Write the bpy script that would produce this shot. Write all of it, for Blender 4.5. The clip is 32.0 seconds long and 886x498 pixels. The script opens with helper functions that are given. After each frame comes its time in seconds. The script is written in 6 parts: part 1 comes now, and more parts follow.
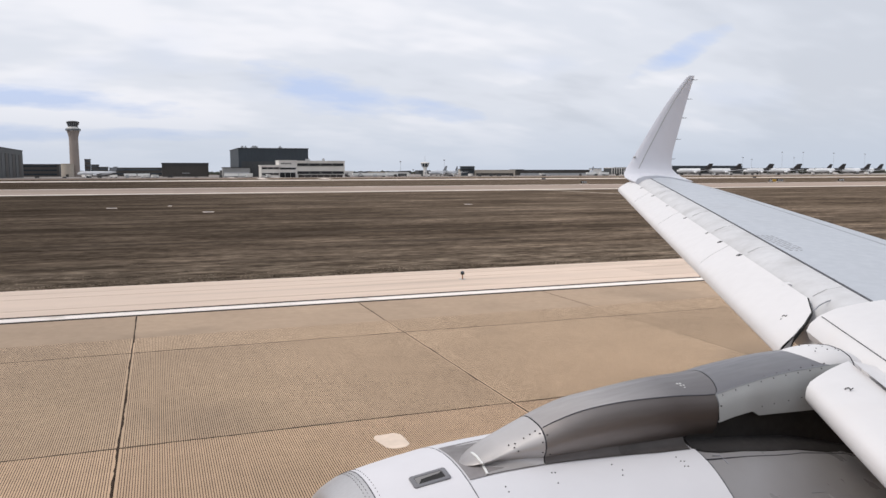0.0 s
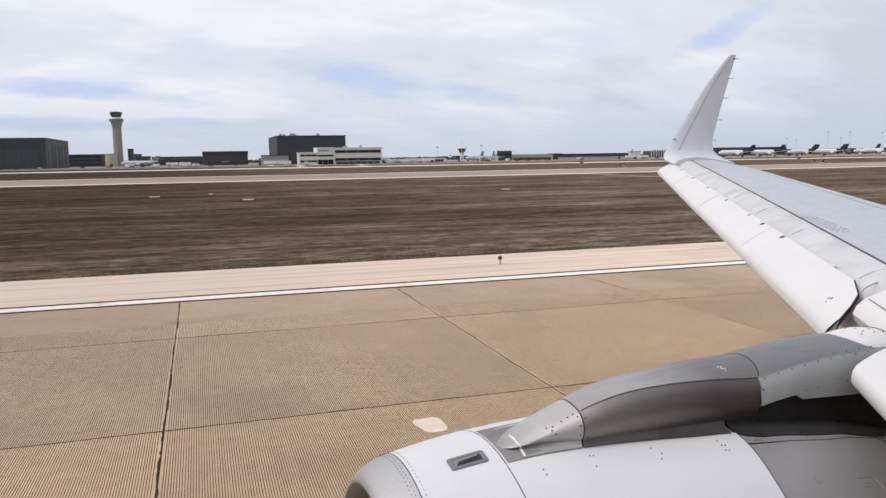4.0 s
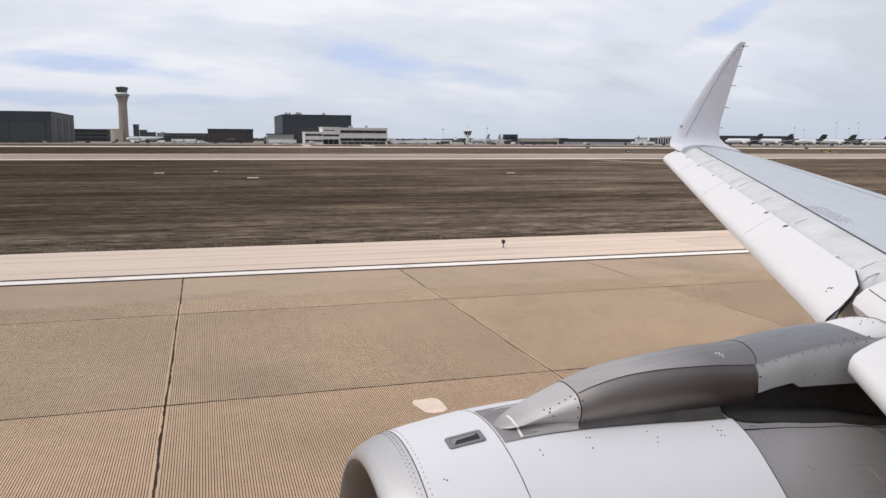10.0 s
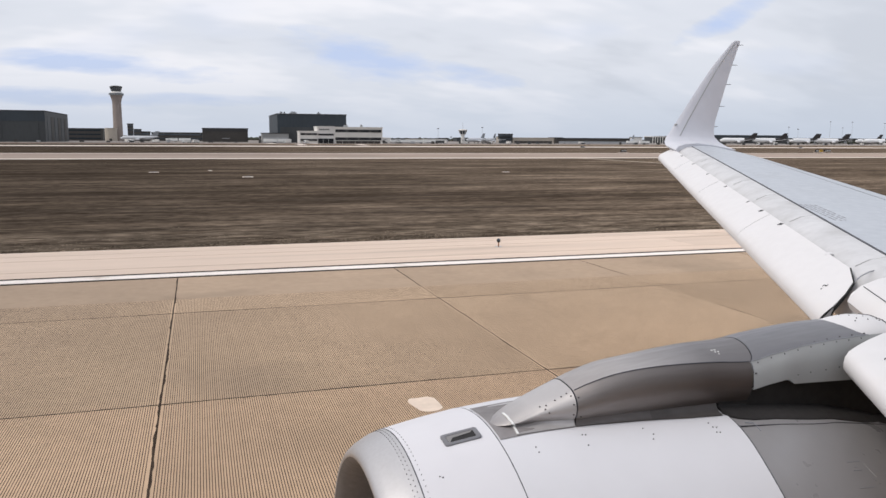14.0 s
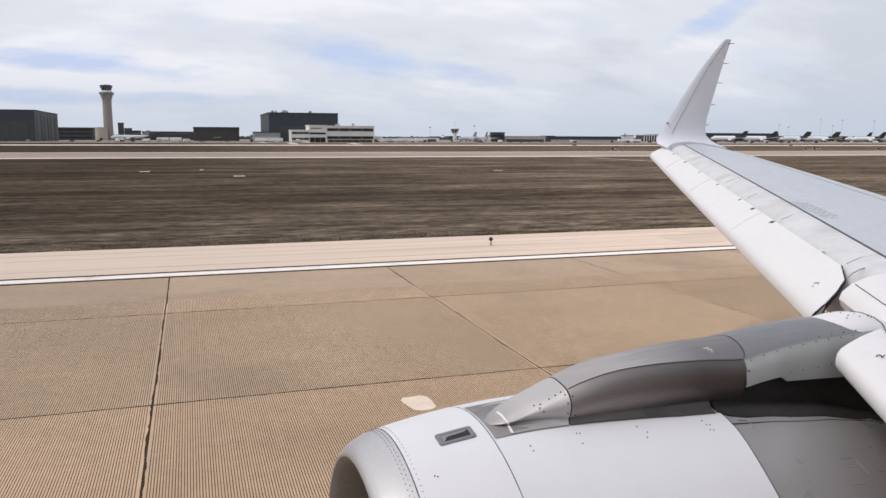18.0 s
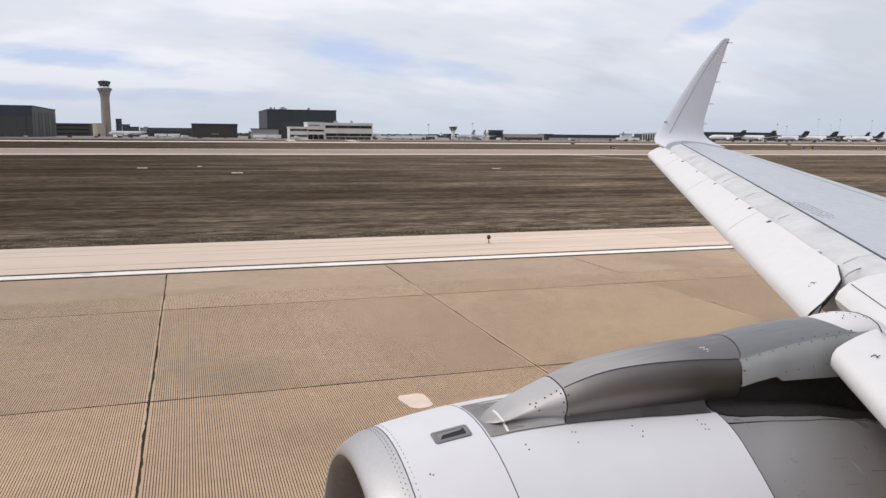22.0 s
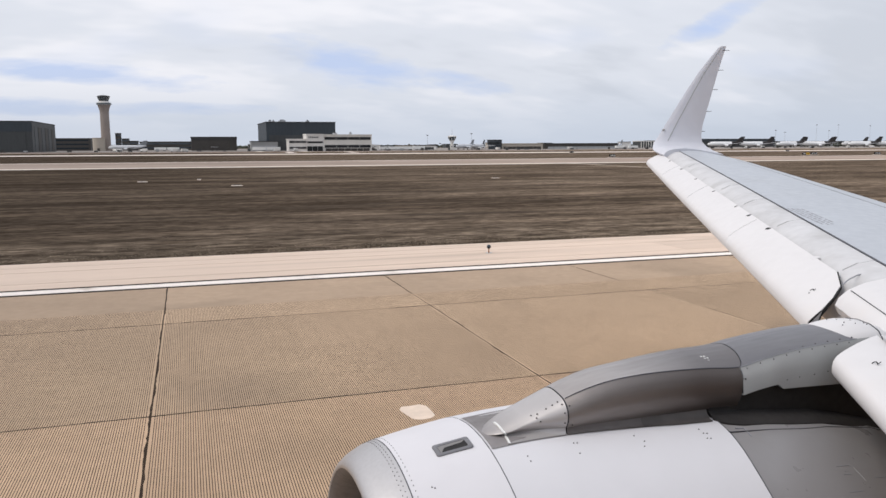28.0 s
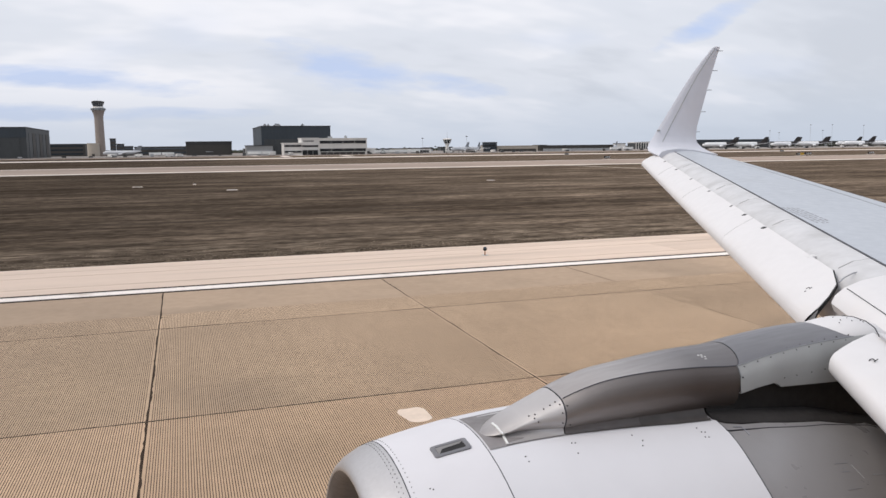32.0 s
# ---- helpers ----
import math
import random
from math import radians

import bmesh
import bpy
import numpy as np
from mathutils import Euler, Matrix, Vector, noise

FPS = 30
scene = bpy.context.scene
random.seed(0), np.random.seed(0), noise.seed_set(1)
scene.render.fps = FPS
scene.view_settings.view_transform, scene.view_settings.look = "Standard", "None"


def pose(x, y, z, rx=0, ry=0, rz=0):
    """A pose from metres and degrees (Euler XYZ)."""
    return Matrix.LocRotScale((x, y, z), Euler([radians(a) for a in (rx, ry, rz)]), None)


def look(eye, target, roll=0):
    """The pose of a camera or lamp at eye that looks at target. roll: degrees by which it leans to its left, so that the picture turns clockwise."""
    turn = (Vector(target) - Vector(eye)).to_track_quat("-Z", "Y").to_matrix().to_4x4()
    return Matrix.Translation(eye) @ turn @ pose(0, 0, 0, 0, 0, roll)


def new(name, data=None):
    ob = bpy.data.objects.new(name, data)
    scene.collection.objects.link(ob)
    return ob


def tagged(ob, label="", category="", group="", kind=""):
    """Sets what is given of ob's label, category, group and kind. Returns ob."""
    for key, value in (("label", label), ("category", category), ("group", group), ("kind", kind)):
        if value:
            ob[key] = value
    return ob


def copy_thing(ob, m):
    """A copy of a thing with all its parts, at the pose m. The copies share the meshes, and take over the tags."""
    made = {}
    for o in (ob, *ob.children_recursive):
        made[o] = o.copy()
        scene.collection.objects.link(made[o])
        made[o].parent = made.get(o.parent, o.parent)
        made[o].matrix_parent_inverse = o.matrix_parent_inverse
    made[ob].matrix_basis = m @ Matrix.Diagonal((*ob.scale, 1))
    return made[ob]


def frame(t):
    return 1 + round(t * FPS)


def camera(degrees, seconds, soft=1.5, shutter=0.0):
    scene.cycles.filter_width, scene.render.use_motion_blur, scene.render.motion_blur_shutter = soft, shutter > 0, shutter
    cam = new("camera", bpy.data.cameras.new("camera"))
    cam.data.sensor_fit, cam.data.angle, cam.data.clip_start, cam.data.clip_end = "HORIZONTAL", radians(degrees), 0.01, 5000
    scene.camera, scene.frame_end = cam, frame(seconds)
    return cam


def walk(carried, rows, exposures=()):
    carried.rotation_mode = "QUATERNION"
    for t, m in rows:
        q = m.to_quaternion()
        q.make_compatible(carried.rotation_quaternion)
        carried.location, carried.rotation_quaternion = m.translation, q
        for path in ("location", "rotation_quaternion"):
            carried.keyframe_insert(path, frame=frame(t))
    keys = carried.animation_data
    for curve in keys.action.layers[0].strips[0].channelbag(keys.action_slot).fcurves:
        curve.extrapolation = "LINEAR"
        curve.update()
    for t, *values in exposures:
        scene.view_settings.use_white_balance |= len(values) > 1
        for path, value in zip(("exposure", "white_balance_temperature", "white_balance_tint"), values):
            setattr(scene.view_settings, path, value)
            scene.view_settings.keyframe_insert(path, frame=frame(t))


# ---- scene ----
# Axes: x runs back along the runway, y away from the aircraft's right side, z up. The aircraft heads towards -x.
PLANE_X = -60.12     # where the aircraft stands along the runway
cam = camera(59.7, 32.0)
ROWS = [
    (0, -0.006, 0.015, 4.721, -5.691, 0.156, -20.256),
    (0.5, -0.004, 0.011, 4.715, -5.869, 0.278, -19.615),
    (1, -0.010, 0.012, 4.710, -6.048, 0.597, -19.274),
    (1.5, -0.003, 0.021, 4.707, -6.227, 0.913, -18.868),
    (2, -0.001, 0.015, 4.710, -6.400, 1.172, -18.512),
    (2.5, -0.008, 0.006, 4.711, -6.481, 1.302, -18.171),
    (3, 0.001, 0.019, 4.711, -6.547, 1.328, -17.838),
    (3.5, 0.005, 0.019, 4.707, -6.646, 1.104, -17.618),
    (5.5, -0.002, 0.010, 4.714, -7.032, 0.347, -17.568),
    (6, -0.002, 0.012, 4.711, -7.157, 0.282, -17.424),
    (6.5, -0.001, 0.010, 4.697, -7.224, 0.461, -17.349),
    (7, -0.002, 0.007, 4.699, -7.249, 0.324, -17.373),
    (7.5, -0.004, 0.007, 4.705, -7.396, 0.115, -17.350),
    (8, -0.003, 0.009, 4.693, -7.616, 0.251, -17.399),
    (8.5, -0.003, 0.013, 4.706, -7.764, -0.014, -17.347),
    (9, -0.007, 0.016, 4.697, -7.994, -0.120, -17.344),
    (9.5, -0.003, 0.022, 4.704, -7.984, -0.153, -17.253),
    (10, 0.002, -0.008, 4.703, -8.042, -0.315, -17.117),
    (10.5, -0.005, 0.012, 4.707, -8.020, -0.277, -17.257),
    (11, -0.002, 0.008, 4.688, -8.066, -0.331, -17.376),
    (11.5, -0.002, 0.001, 4.700, -8.046, -0.433, -17.441),
    (12, -0.001, 0.005, 4.696, -8.081, -0.346, -17.483),
    (12.5, -0.004, 0.001, 4.693, -8.073, -0.384, -17.432),
    (13, -0.002, 0.006, 4.697, -8.030, -0.491, -17.371),
    (13.5, 0.000, -0.000, 4.690, -8.063, -0.420, -17.410),
    (15.5, 0.004, -0.001, 4.689, -8.141, -0.150, -17.664),
    (16, -0.002, 0.002, 4.689, -8.143, -0.158, -17.759),
    (16.5, -0.004, 0.006, 4.693, -8.159, -0.115, -17.823),
    (17, -0.003, 0.006, 4.693, -8.176, -0.337, -17.946),
    (17.5, -0.004, 0.014, 4.693, -8.194, -0.167, -18.036),
    (18, -0.006, 0.003, 4.693, -8.193, -0.213, -18.072),
    (18.5, 0.002, 0.004, 4.696, -8.194, -0.179, -17.941),
    (19, -0.001, -0.002, 4.697, -8.213, -0.211, -17.971),
    (19.5, 0.001, 0.006, 4.698, -8.278, -0.287, -18.007),
    (20, -0.003, 0.002, 4.695, -8.329, -0.441, -18.062),
    (20.5, -0.002, 0.001, 4.703, -8.333, -0.394, -18.068),
    (21, 0.004, -0.009, 4.696, -8.402, -0.482, -17.957),
    (21.5, -0.001, -0.000, 4.702, -8.357, -0.488, -18.132),
    (22, 0.001, 0.001, 4.697, -8.361, -0.484, -18.190),
    (22.5, 0.001, 0.004, 4.697, -8.368, -0.496, -18.246),
    (23, -0.001, 0.002, 4.703, -8.383, -0.370, -18.332),
    (23.5, -0.000, 0.010, 4.698, -8.348, -0.384, -18.416),
    (24, 0.001, 0.007, 4.704, -8.331, -0.275, -18.468),
    (24.5, -0.003, 0.001, 4.699, -8.263, -0.274, -18.491),
    (25, -0.003, -0.009, 4.700, -8.220, -0.167, -18.401),
    (25.5, 0.002, 0.002, 4.694, -8.122, -0.234, -18.337),
    (27.5, 0.006, -0.011, 4.693, -7.747, 0.257, -18.284),
    (28, 0.006, -0.006, 4.710, -7.621, 0.230, -18.264),
    (28.5, 0.009, -0.004, 4.684, -7.626, 0.336, -18.354),
    (29, 0.005, -0.005, 4.700, -7.532, 0.330, -18.620),
    (29.5, 0.005, -0.014, 4.693, -7.499, 0.277, -18.756),
    (30, 0.003, -0.003, 4.705, -7.399, 0.459, -18.722),
    (30.5, 0.003, -0.005, 4.694, -7.391, 0.293, -18.578),
    (31, 0.009, -0.006, 4.693, -7.385, 0.421, -18.532),
    (31.5, 0.007, -0.011, 4.696, -7.374, 0.374, -18.449),
    (32, 0.007, 0.000, 4.698, -7.415, 0.668, -18.616),
]
walk(cam, [(t, pose(PLANE_X + x, y, z, 90 + p, r, w)) for t, x, y, z, p, r, w in ROWS])

# ---------------------------------------------------------------- world and sun
world = bpy.data.worlds.new("sky")
scene.world = world
world.use_nodes = True
wn, wl = world.node_tree.nodes, world.node_tree.links
wn.clear()


def wnode(kind, **props):
    n = wn.new(kind)
    for k, v in props.items():
        if k == "operation":
            n.operation = v
    return n


def wmath(op, a, b=None):
    n = wnode("ShaderNodeMath", operation=op)
    for i, v in enumerate((a, b)):
        if v is None:
            continue
        if isinstance(v, (int, float)):
            n.inputs[i].default_value = v
        else:
            wl.new(v, n.inputs[i])
    return n.outputs[0]


# gaps of blue and grey undersides in the cloud over the airfield: bearing, height, half sizes, slope
SKY_GAPS = [(0.206, 0.100, 0.17, 0.032, -0.18), (0.36, 0.078, 0.10, 0.018, -0.15), (-0.094, 0.081, 0.20, 0.020, -0.05), (-0.161, 0.046, 0.12, 0.013, 0.0), (0.761, 0.143, 0.13, 0.020, 0.25), (0.0, 0.045, 0.14, 0.012, 0.0)]
SKY_GREYS = [(0.557, 0.060, 0.11, 0.026, 0.0), (0.98, 0.066, 0.28, 0.05, 0.05), (0.62, 0.115, 0.20, 0.03, 0.15)]
SUN_EL, SUN_AZ = 50.0, -90.0     # degrees; azimuth from +y towards +x
wsky = wn.new("ShaderNodeTexSky")
wsky.sky_type = "NISHITA"
wsky.sun_disc = False
wsky.sun_elevation = radians(SUN_EL)
wsky.sun_rotation = radians(SUN_AZ)
wsky.dust_density = 1.5
wtc = wn.new("ShaderNodeTexCoord")
wsep = wn.new("ShaderNodeSeparateXYZ")
wl.new(wtc.outputs["Generated"], wsep.inputs[0])
wz = wmath("ADD", wmath("MAXIMUM", wsep.outputs[2], 0.0), 0.30)
wcomb = wn.new("ShaderNodeCombineXYZ")
wl.new(wmath("DIVIDE", wsep.outputs[0], wz), wcomb.inputs[0])
wl.new(wmath("DIVIDE", wsep.outputs[1], wz), wcomb.inputs[1])


def wnoise(scale, detail, offset, stretch=(1, 1, 1)):
    mp = wn.new("ShaderNodeMapping")
    mp.inputs["Location"].default_value = offset
    mp.inputs["Scale"].default_value = stretch
    mp.inputs["Rotation"].default_value = (0, 0, radians(-12))
    wl.new(wcomb.outputs[0], mp.inputs[0])
    nz = wn.new("ShaderNodeTexNoise")
    nz.inputs["Scale"].default_value = scale
    nz.inputs["Detail"].default_value = detail
    nz.inputs["Roughness"].default_value = 0.60
    wl.new(mp.outputs[0], nz.inputs["Vector"])
    return nz.outputs[0]


def wramp(fac, stops):
    r = wn.new("ShaderNodeValToRGB")
    r.color_ramp.interpolation = "EASE"
    el = r.color_ramp.elements
    el[0].position, el[0].color = stops[0]
    el[1].position, el[1].color = stops[-1]
    for p, c in stops[1:-1]:
        e = el.new(p)
        e.color = c
    wl.new(fac, r.inputs[0])
    return r.outputs[0]


wu = wmath("DIVIDE", wsep.outputs[0], wmath("MAXIMUM", wsep.outputs[1], 0.05))


def wspot(u, v, a, b, slope, rag):
    """A soft ragged long patch of sky, centred where x / y = u and z = v."""
    du = wmath("SUBTRACT", wu, u)
    dv = wmath("SUBTRACT", wmath("SUBTRACT", wsep.outputs[2], v), wmath("MULTIPLY", du, slope))
    d2 = wmath("ADD", wmath("POWER", wmath("ABSOLUTE", wmath("DIVIDE", du, a)), 2.0), wmath("POWER", wmath("ABSOLUTE", wmath("DIVIDE", dv, b)), 2.0))
    return wmath("MAXIMUM", wmath("SUBTRACT", wmath("SUBTRACT", 1.0, d2), rag), 0.0)


rag = wmath("MULTIPLY", wmath("SUBTRACT", wnoise(3.6, 4.0, (1.2, 2.3, 0.4), (0.8, 1.3, 1)), 0.42), 2.4)
broad = wnoise(1.1, 3.0, (5.6, 0.3, 0.4), (0.75, 1.2, 1))
gaps = wmath("MULTIPLY", wmath("SUBTRACT", 0.47, broad), 2.2)
gaps = wmath("MAXIMUM", gaps, 0.10)
for spot in SKY_GAPS:
    gaps = wmath("MAXIMUM", gaps, wmath("MULTIPLY", wspot(*spot, rag), 1.1))
cloud_mask = wmath("SUBTRACT", 1.0, wmath("MINIMUM", gaps, 0.9))
tone = wnoise(1.5, 4.0, (7.3, 4.2, 2.0), (0.7, 1.25, 1))
for spot in SKY_GREYS:
    tone = wmath("SUBTRACT", tone, wmath("MULTIPLY", wspot(*spot, rag), 0.11))
tone = wmath("SUBTRACT", wmath("ADD", tone, 0.085), wmath("MULTIPLY", wmath("MINIMUM", wmath("MAXIMUM", wmath("SUBTRACT", wu, 0.25), 0.0), 0.8), 0.33))
cloud_tone = wramp(tone, [(0.28, (0.69, 0.72, 0.78, 1)), (0.47, (0.82, 0.845, 0.905, 1)), (0.62, (0.99, 0.985, 1.02, 1))])
wscale = wn.new("ShaderNodeMix")
wscale.data_type, wscale.blend_type = "RGBA", "MULTIPLY"
wscale.inputs[0].default_value = 1
wl.new(wsky.outputs[0], wscale.inputs[6])
wscale.inputs[7].default_value = (0.085, 0.085, 0.085, 1)
# thin veil of cloud over all of the blue
wveil = wn.new("ShaderNodeMix")
wveil.data_type = "RGBA"
wveil.inputs[0].default_value = 0.82
wl.new(wscale.outputs[2], wveil.inputs[6])
wveil.inputs[7].default_value = (0.63, 0.755, 1.07, 1)
wmix = wn.new("ShaderNodeMix")
wmix.data_type = "RGBA"
wl.new(cloud_mask, wmix.inputs[0])
wl.new(wveil.outputs[2], wmix.inputs[6])
wl.new(cloud_tone, wmix.inputs[7])
# grey-white murk low over the horizon
whaze = wn.new("ShaderNodeMix")
whaze.data_type = "RGBA"
wl.new(wramp(wsep.outputs[2], [(0.0, (0.8, 0.8, 0.8, 1)), (0.10, (0, 0, 0, 1))]), whaze.inputs[0])
wl.new(wmix.outputs[2], whaze.inputs[6])
whaze.inputs[7].default_value = (0.61, 0.68, 0.80, 1)
wbg = wn.new("ShaderNodeBackground")
wbg.inputs[1].default_value = 1.04
# a clouded sky is brighter overhead than at the horizon
wlift = wn.new("ShaderNodeMix")
wlift.data_type, wlift.blend_type = "RGBA", "MULTIPLY"
wlift.inputs[0].default_value = 1
wl.new(whaze.outputs[2], wlift.inputs[6])
wl.new(wmath("ADD", wmath("MULTIPLY", wmath("MAXIMUM", wsep.outputs[2], 0.0), 0.22), 0.87), wlift.inputs[7])
wl.new(wlift.outputs[2], wbg.inputs[0])
wout = wn.new("ShaderNodeOutputWorld")
wl.new(wbg.outputs[0], wout.inputs[0])

sun = new("sun", bpy.data.lights.new("sun", "SUN"))
sun.data.energy, sun.data.angle, sun.data.color = 1.55, radians(22), (1.0, 0.92, 0.83)
sun_dir = Vector((math.sin(radians(SUN_AZ)) * math.cos(radians(SUN_EL)),
                  math.cos(radians(SUN_AZ)) * math.cos(radians(SUN_EL)), math.sin(radians(SUN_EL))))
sun.matrix_world = look(sun_dir * 100, (0, 0, 0))
scene.view_settings.exposure = 0.0


# ---------------------------------------------------------------- materials
def material(name, color, rough=0.6, metal=0.0, spread=0.12, scales=(0.6, 9.0), bump=0.0, bump_scale=60.0,
             stretch=(1, 1, 1), stain=None, stain_scale=0.25, stain_at=(0.55, 0.7), rand=0.0, island=0.0, spec=0.5, coat=0.0, grit=0.0, tint=None):
    """Base colour varied at two scales by noise, with stains, relief and, for pieces, a shade of their own."""
    m = bpy.data.materials.new(name)
    m.use_nodes = True
    nt = m.node_tree
    n, l = nt.nodes, nt.links
    bs = n["Principled BSDF"]
    tc = n.new("ShaderNodeTexCoord")
    geo = n.new("ShaderNodeNewGeometry")
    mp = n.new("ShaderNodeMapping")
    mp.inputs["Scale"].default_value = stretch
    l.new(geo.outputs["Position"], mp.inputs[0])

    def nz(scale, detail=4):
        t = n.new("ShaderNodeTexNoise")
        t.inputs["Scale"].default_value = scale
        t.inputs["Detail"].default_value = detail
        l.new(mp.outputs[0], t.inputs["Vector"])
        return t.outputs[0]

    def rng(v, lo, hi, a=0.0, b=1.0):
        r = n.new("ShaderNodeMapRange")
        r.inputs[1].default_value, r.inputs[2].default_value = a, b
        r.inputs[3].default_value, r.inputs[4].default_value = lo, hi
        l.new(v, r.inputs[0])
        return r.outputs[0]

    def mul(a, b):
        x = n.new("ShaderNodeMath")
        x.operation = "MULTIPLY"
        l.new(a, x.inputs[0])
        l.new(b, x.inputs[1])
        return x.outputs[0]

    shade = mul(rng(nz(scales[0]), 1 - spread, 1 + spread, 0.3, 0.7), rng(nz(scales[1]), 1 - spread * 0.7, 1 + spread * 0.7, 0.3, 0.7))
    if rand:
        oi = n.new("ShaderNodeObjectInfo")
        shade = mul(shade, rng(oi.outputs["Random"], 1 - rand, 1 + rand))
    if island:
        shade = mul(shade, rng(geo.outputs["Random Per Island"], 1 - island, 1 + island))
    mx = n.new("ShaderNodeMix")
    mx.data_type, mx.blend_type = "RGBA", "MULTIPLY"
    mx.inputs[0].default_value = 1
    mx.inputs[6].default_value = (*color, 1)
    l.new(shade, mx.inputs[7])
    out = mx.outputs[2]
    if stain:
        st = n.new("ShaderNodeMix")
        st.data_type = "RGBA"
        l.new(rng(nz(stain_scale, 7), 0, 0.85, *stain_at), st.inputs[0])
        l.new(out, st.inputs[6])
        st.inputs[7].default_value = (*stain, 1)
        out = st.outputs[2]
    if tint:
        # a second colour that fades in along the part, from the first length to the second, painting in reflections on
        # the pylon's side and crown
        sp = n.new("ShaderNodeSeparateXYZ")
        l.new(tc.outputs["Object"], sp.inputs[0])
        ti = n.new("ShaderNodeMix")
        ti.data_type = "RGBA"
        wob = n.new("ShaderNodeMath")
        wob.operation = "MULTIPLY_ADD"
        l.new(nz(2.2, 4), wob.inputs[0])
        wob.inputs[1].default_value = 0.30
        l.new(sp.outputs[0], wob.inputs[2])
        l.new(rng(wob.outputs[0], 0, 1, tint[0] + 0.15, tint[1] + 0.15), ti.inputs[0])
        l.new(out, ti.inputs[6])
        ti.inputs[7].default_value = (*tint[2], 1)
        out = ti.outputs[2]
    l.new(out, bs.inputs["Base Color"])
    bs.inputs["Metallic"].default_value = metal
    bs.inputs["Specular IOR Level"].default_value = spec
    bs.inputs["Coat Weight"].default_value = coat
    bs.inputs["Diffuse Roughness"].default_value = grit
    l.new(rng(nz(scales[1] * 1.7), max(0.02, rough - 0.08), min(1, rough + 0.08), 0.3, 0.7), bs.inputs["Roughness"])
    if bump:
        bp = n.new("ShaderNodeBump")
        bp.inputs["Strength"].default_value = bump
        bp.inputs["Distance"].default_value = 0.02
        l.new(nz(bump_scale, 6), bp.inputs["Height"])
        l.new(bp.outputs[0], bs.inputs["Normal"])
    return m


def glass_material(name, color):
    m = bpy.data.materials.new(name)
    m.use_nodes = True
    bs = m.node_tree.nodes["Principled BSDF"]
    bs.inputs["Base Color"].default_value = (*color, 1)
    bs.inputs["Roughness"].default_value = 0.06
    bs.inputs["Specular IOR Level"].default_value = 0.9
    return m


CONCRETE = material("tan_concrete", (0.552, 0.394, 0.265), 0.85, grit=1.0, spread=0.08, scales=(0.22, 3.0), bump=0.15, bump_scale=25,
                    stain=(0.38, 0.275, 0.183), stain_scale=0.12, stain_at=(0.58, 0.78), rand=0.09, island=0.09, spec=0.25)
LANECONC = material("taupe_lane_concrete", (0.515, 0.377, 0.256), 0.86, grit=1.0, spread=0.09, scales=(0.22, 3.0), bump=0.15, bump_scale=25,
                    stain=(0.31, 0.23, 0.165), stain_scale=0.15, stain_at=(0.55, 0.76), rand=0.08, spec=0.25)
EDGECONC = material("weathered_edge_concrete", (0.395, 0.293, 0.207), 0.87, grit=1.0, spread=0.08, scales=(0.22, 3.0), bump=0.15, bump_scale=25,
                    stain=(0.25, 0.19, 0.135), stain_scale=0.2, stain_at=(0.52, 0.75), rand=0.07, spec=0.25)
GROOVE = material("dirt_filled_groove", (0.100, 0.071, 0.051), 0.9, grit=1.0, spread=0.2, scales=(0.5, 6), spec=0.1)
JOINT = material("dark_joint_sealant", (0.055, 0.038, 0.028), 0.9, spread=0.2, scales=(1, 12), spec=0.08)
SHOULDER = material("pale_shoulder_concrete", (0.63, 0.508, 0.418), 0.88, grit=1.0, spread=0.05, scales=(0.3, 4.0), bump=0.15, bump_scale=20,
                    stretch=(0.14, 2.2, 1), stain=(0.46, 0.37, 0.30), stain_scale=0.5, stain_at=(0.58, 0.74), rand=0.05, spec=0.2)
ROADWHITE = material("white_road_paint", (0.82, 0.755, 0.705), 0.85, spread=0.05, scales=(0.5, 8), stain=(0.5, 0.43, 0.36), stain_scale=0.8, stain_at=(0.58, 0.75), grit=1.0, spec=0.1)
ROADBLACK = material("black_road_paint", (0.028, 0.021, 0.017), 0.9, spread=0.2, scales=(0.6, 9), spec=0.08)
ROADYELLOW = material("yellow_road_paint", (0.62, 0.36, 0.05), 0.8, spread=0.1, scales=(0.6, 9))
PATCH = material("fresh_patch_concrete", (0.70, 0.575, 0.47), 0.85, spread=0.08, scales=(1.2, 8))
ASPHALT = material("dark_asphalt", (0.05, 0.05, 0.055), 0.9, spread=0.2, scales=(0.15, 3), stain=(0.11, 0.10, 0.10), stain_scale=0.2, stain_at=(0.5, 0.75))
TAXI = material("grey_brown_taxiway_concrete", (0.33, 0.26, 0.213), 0.9, grit=1.0, spread=0.14, scales=(0.02, 0.4), stretch=(0.3, 1, 1), stain=(0.23, 0.182, 0.15), stain_scale=0.03, island=0.06, spec=0.2)
PALE = material("pale_taxiway_edge", (0.74, 0.65, 0.575), 0.9, grit=1.0, spread=0.08, scales=(0.03, 0.6), spec=0.2)
APRON = material("grey_apron_concrete", (0.26, 0.235, 0.215), 0.9, grit=1.0, spread=0.12, scales=(0.01, 0.2), stain=(0.18, 0.165, 0.155), stain_scale=0.02, spec=0.2)


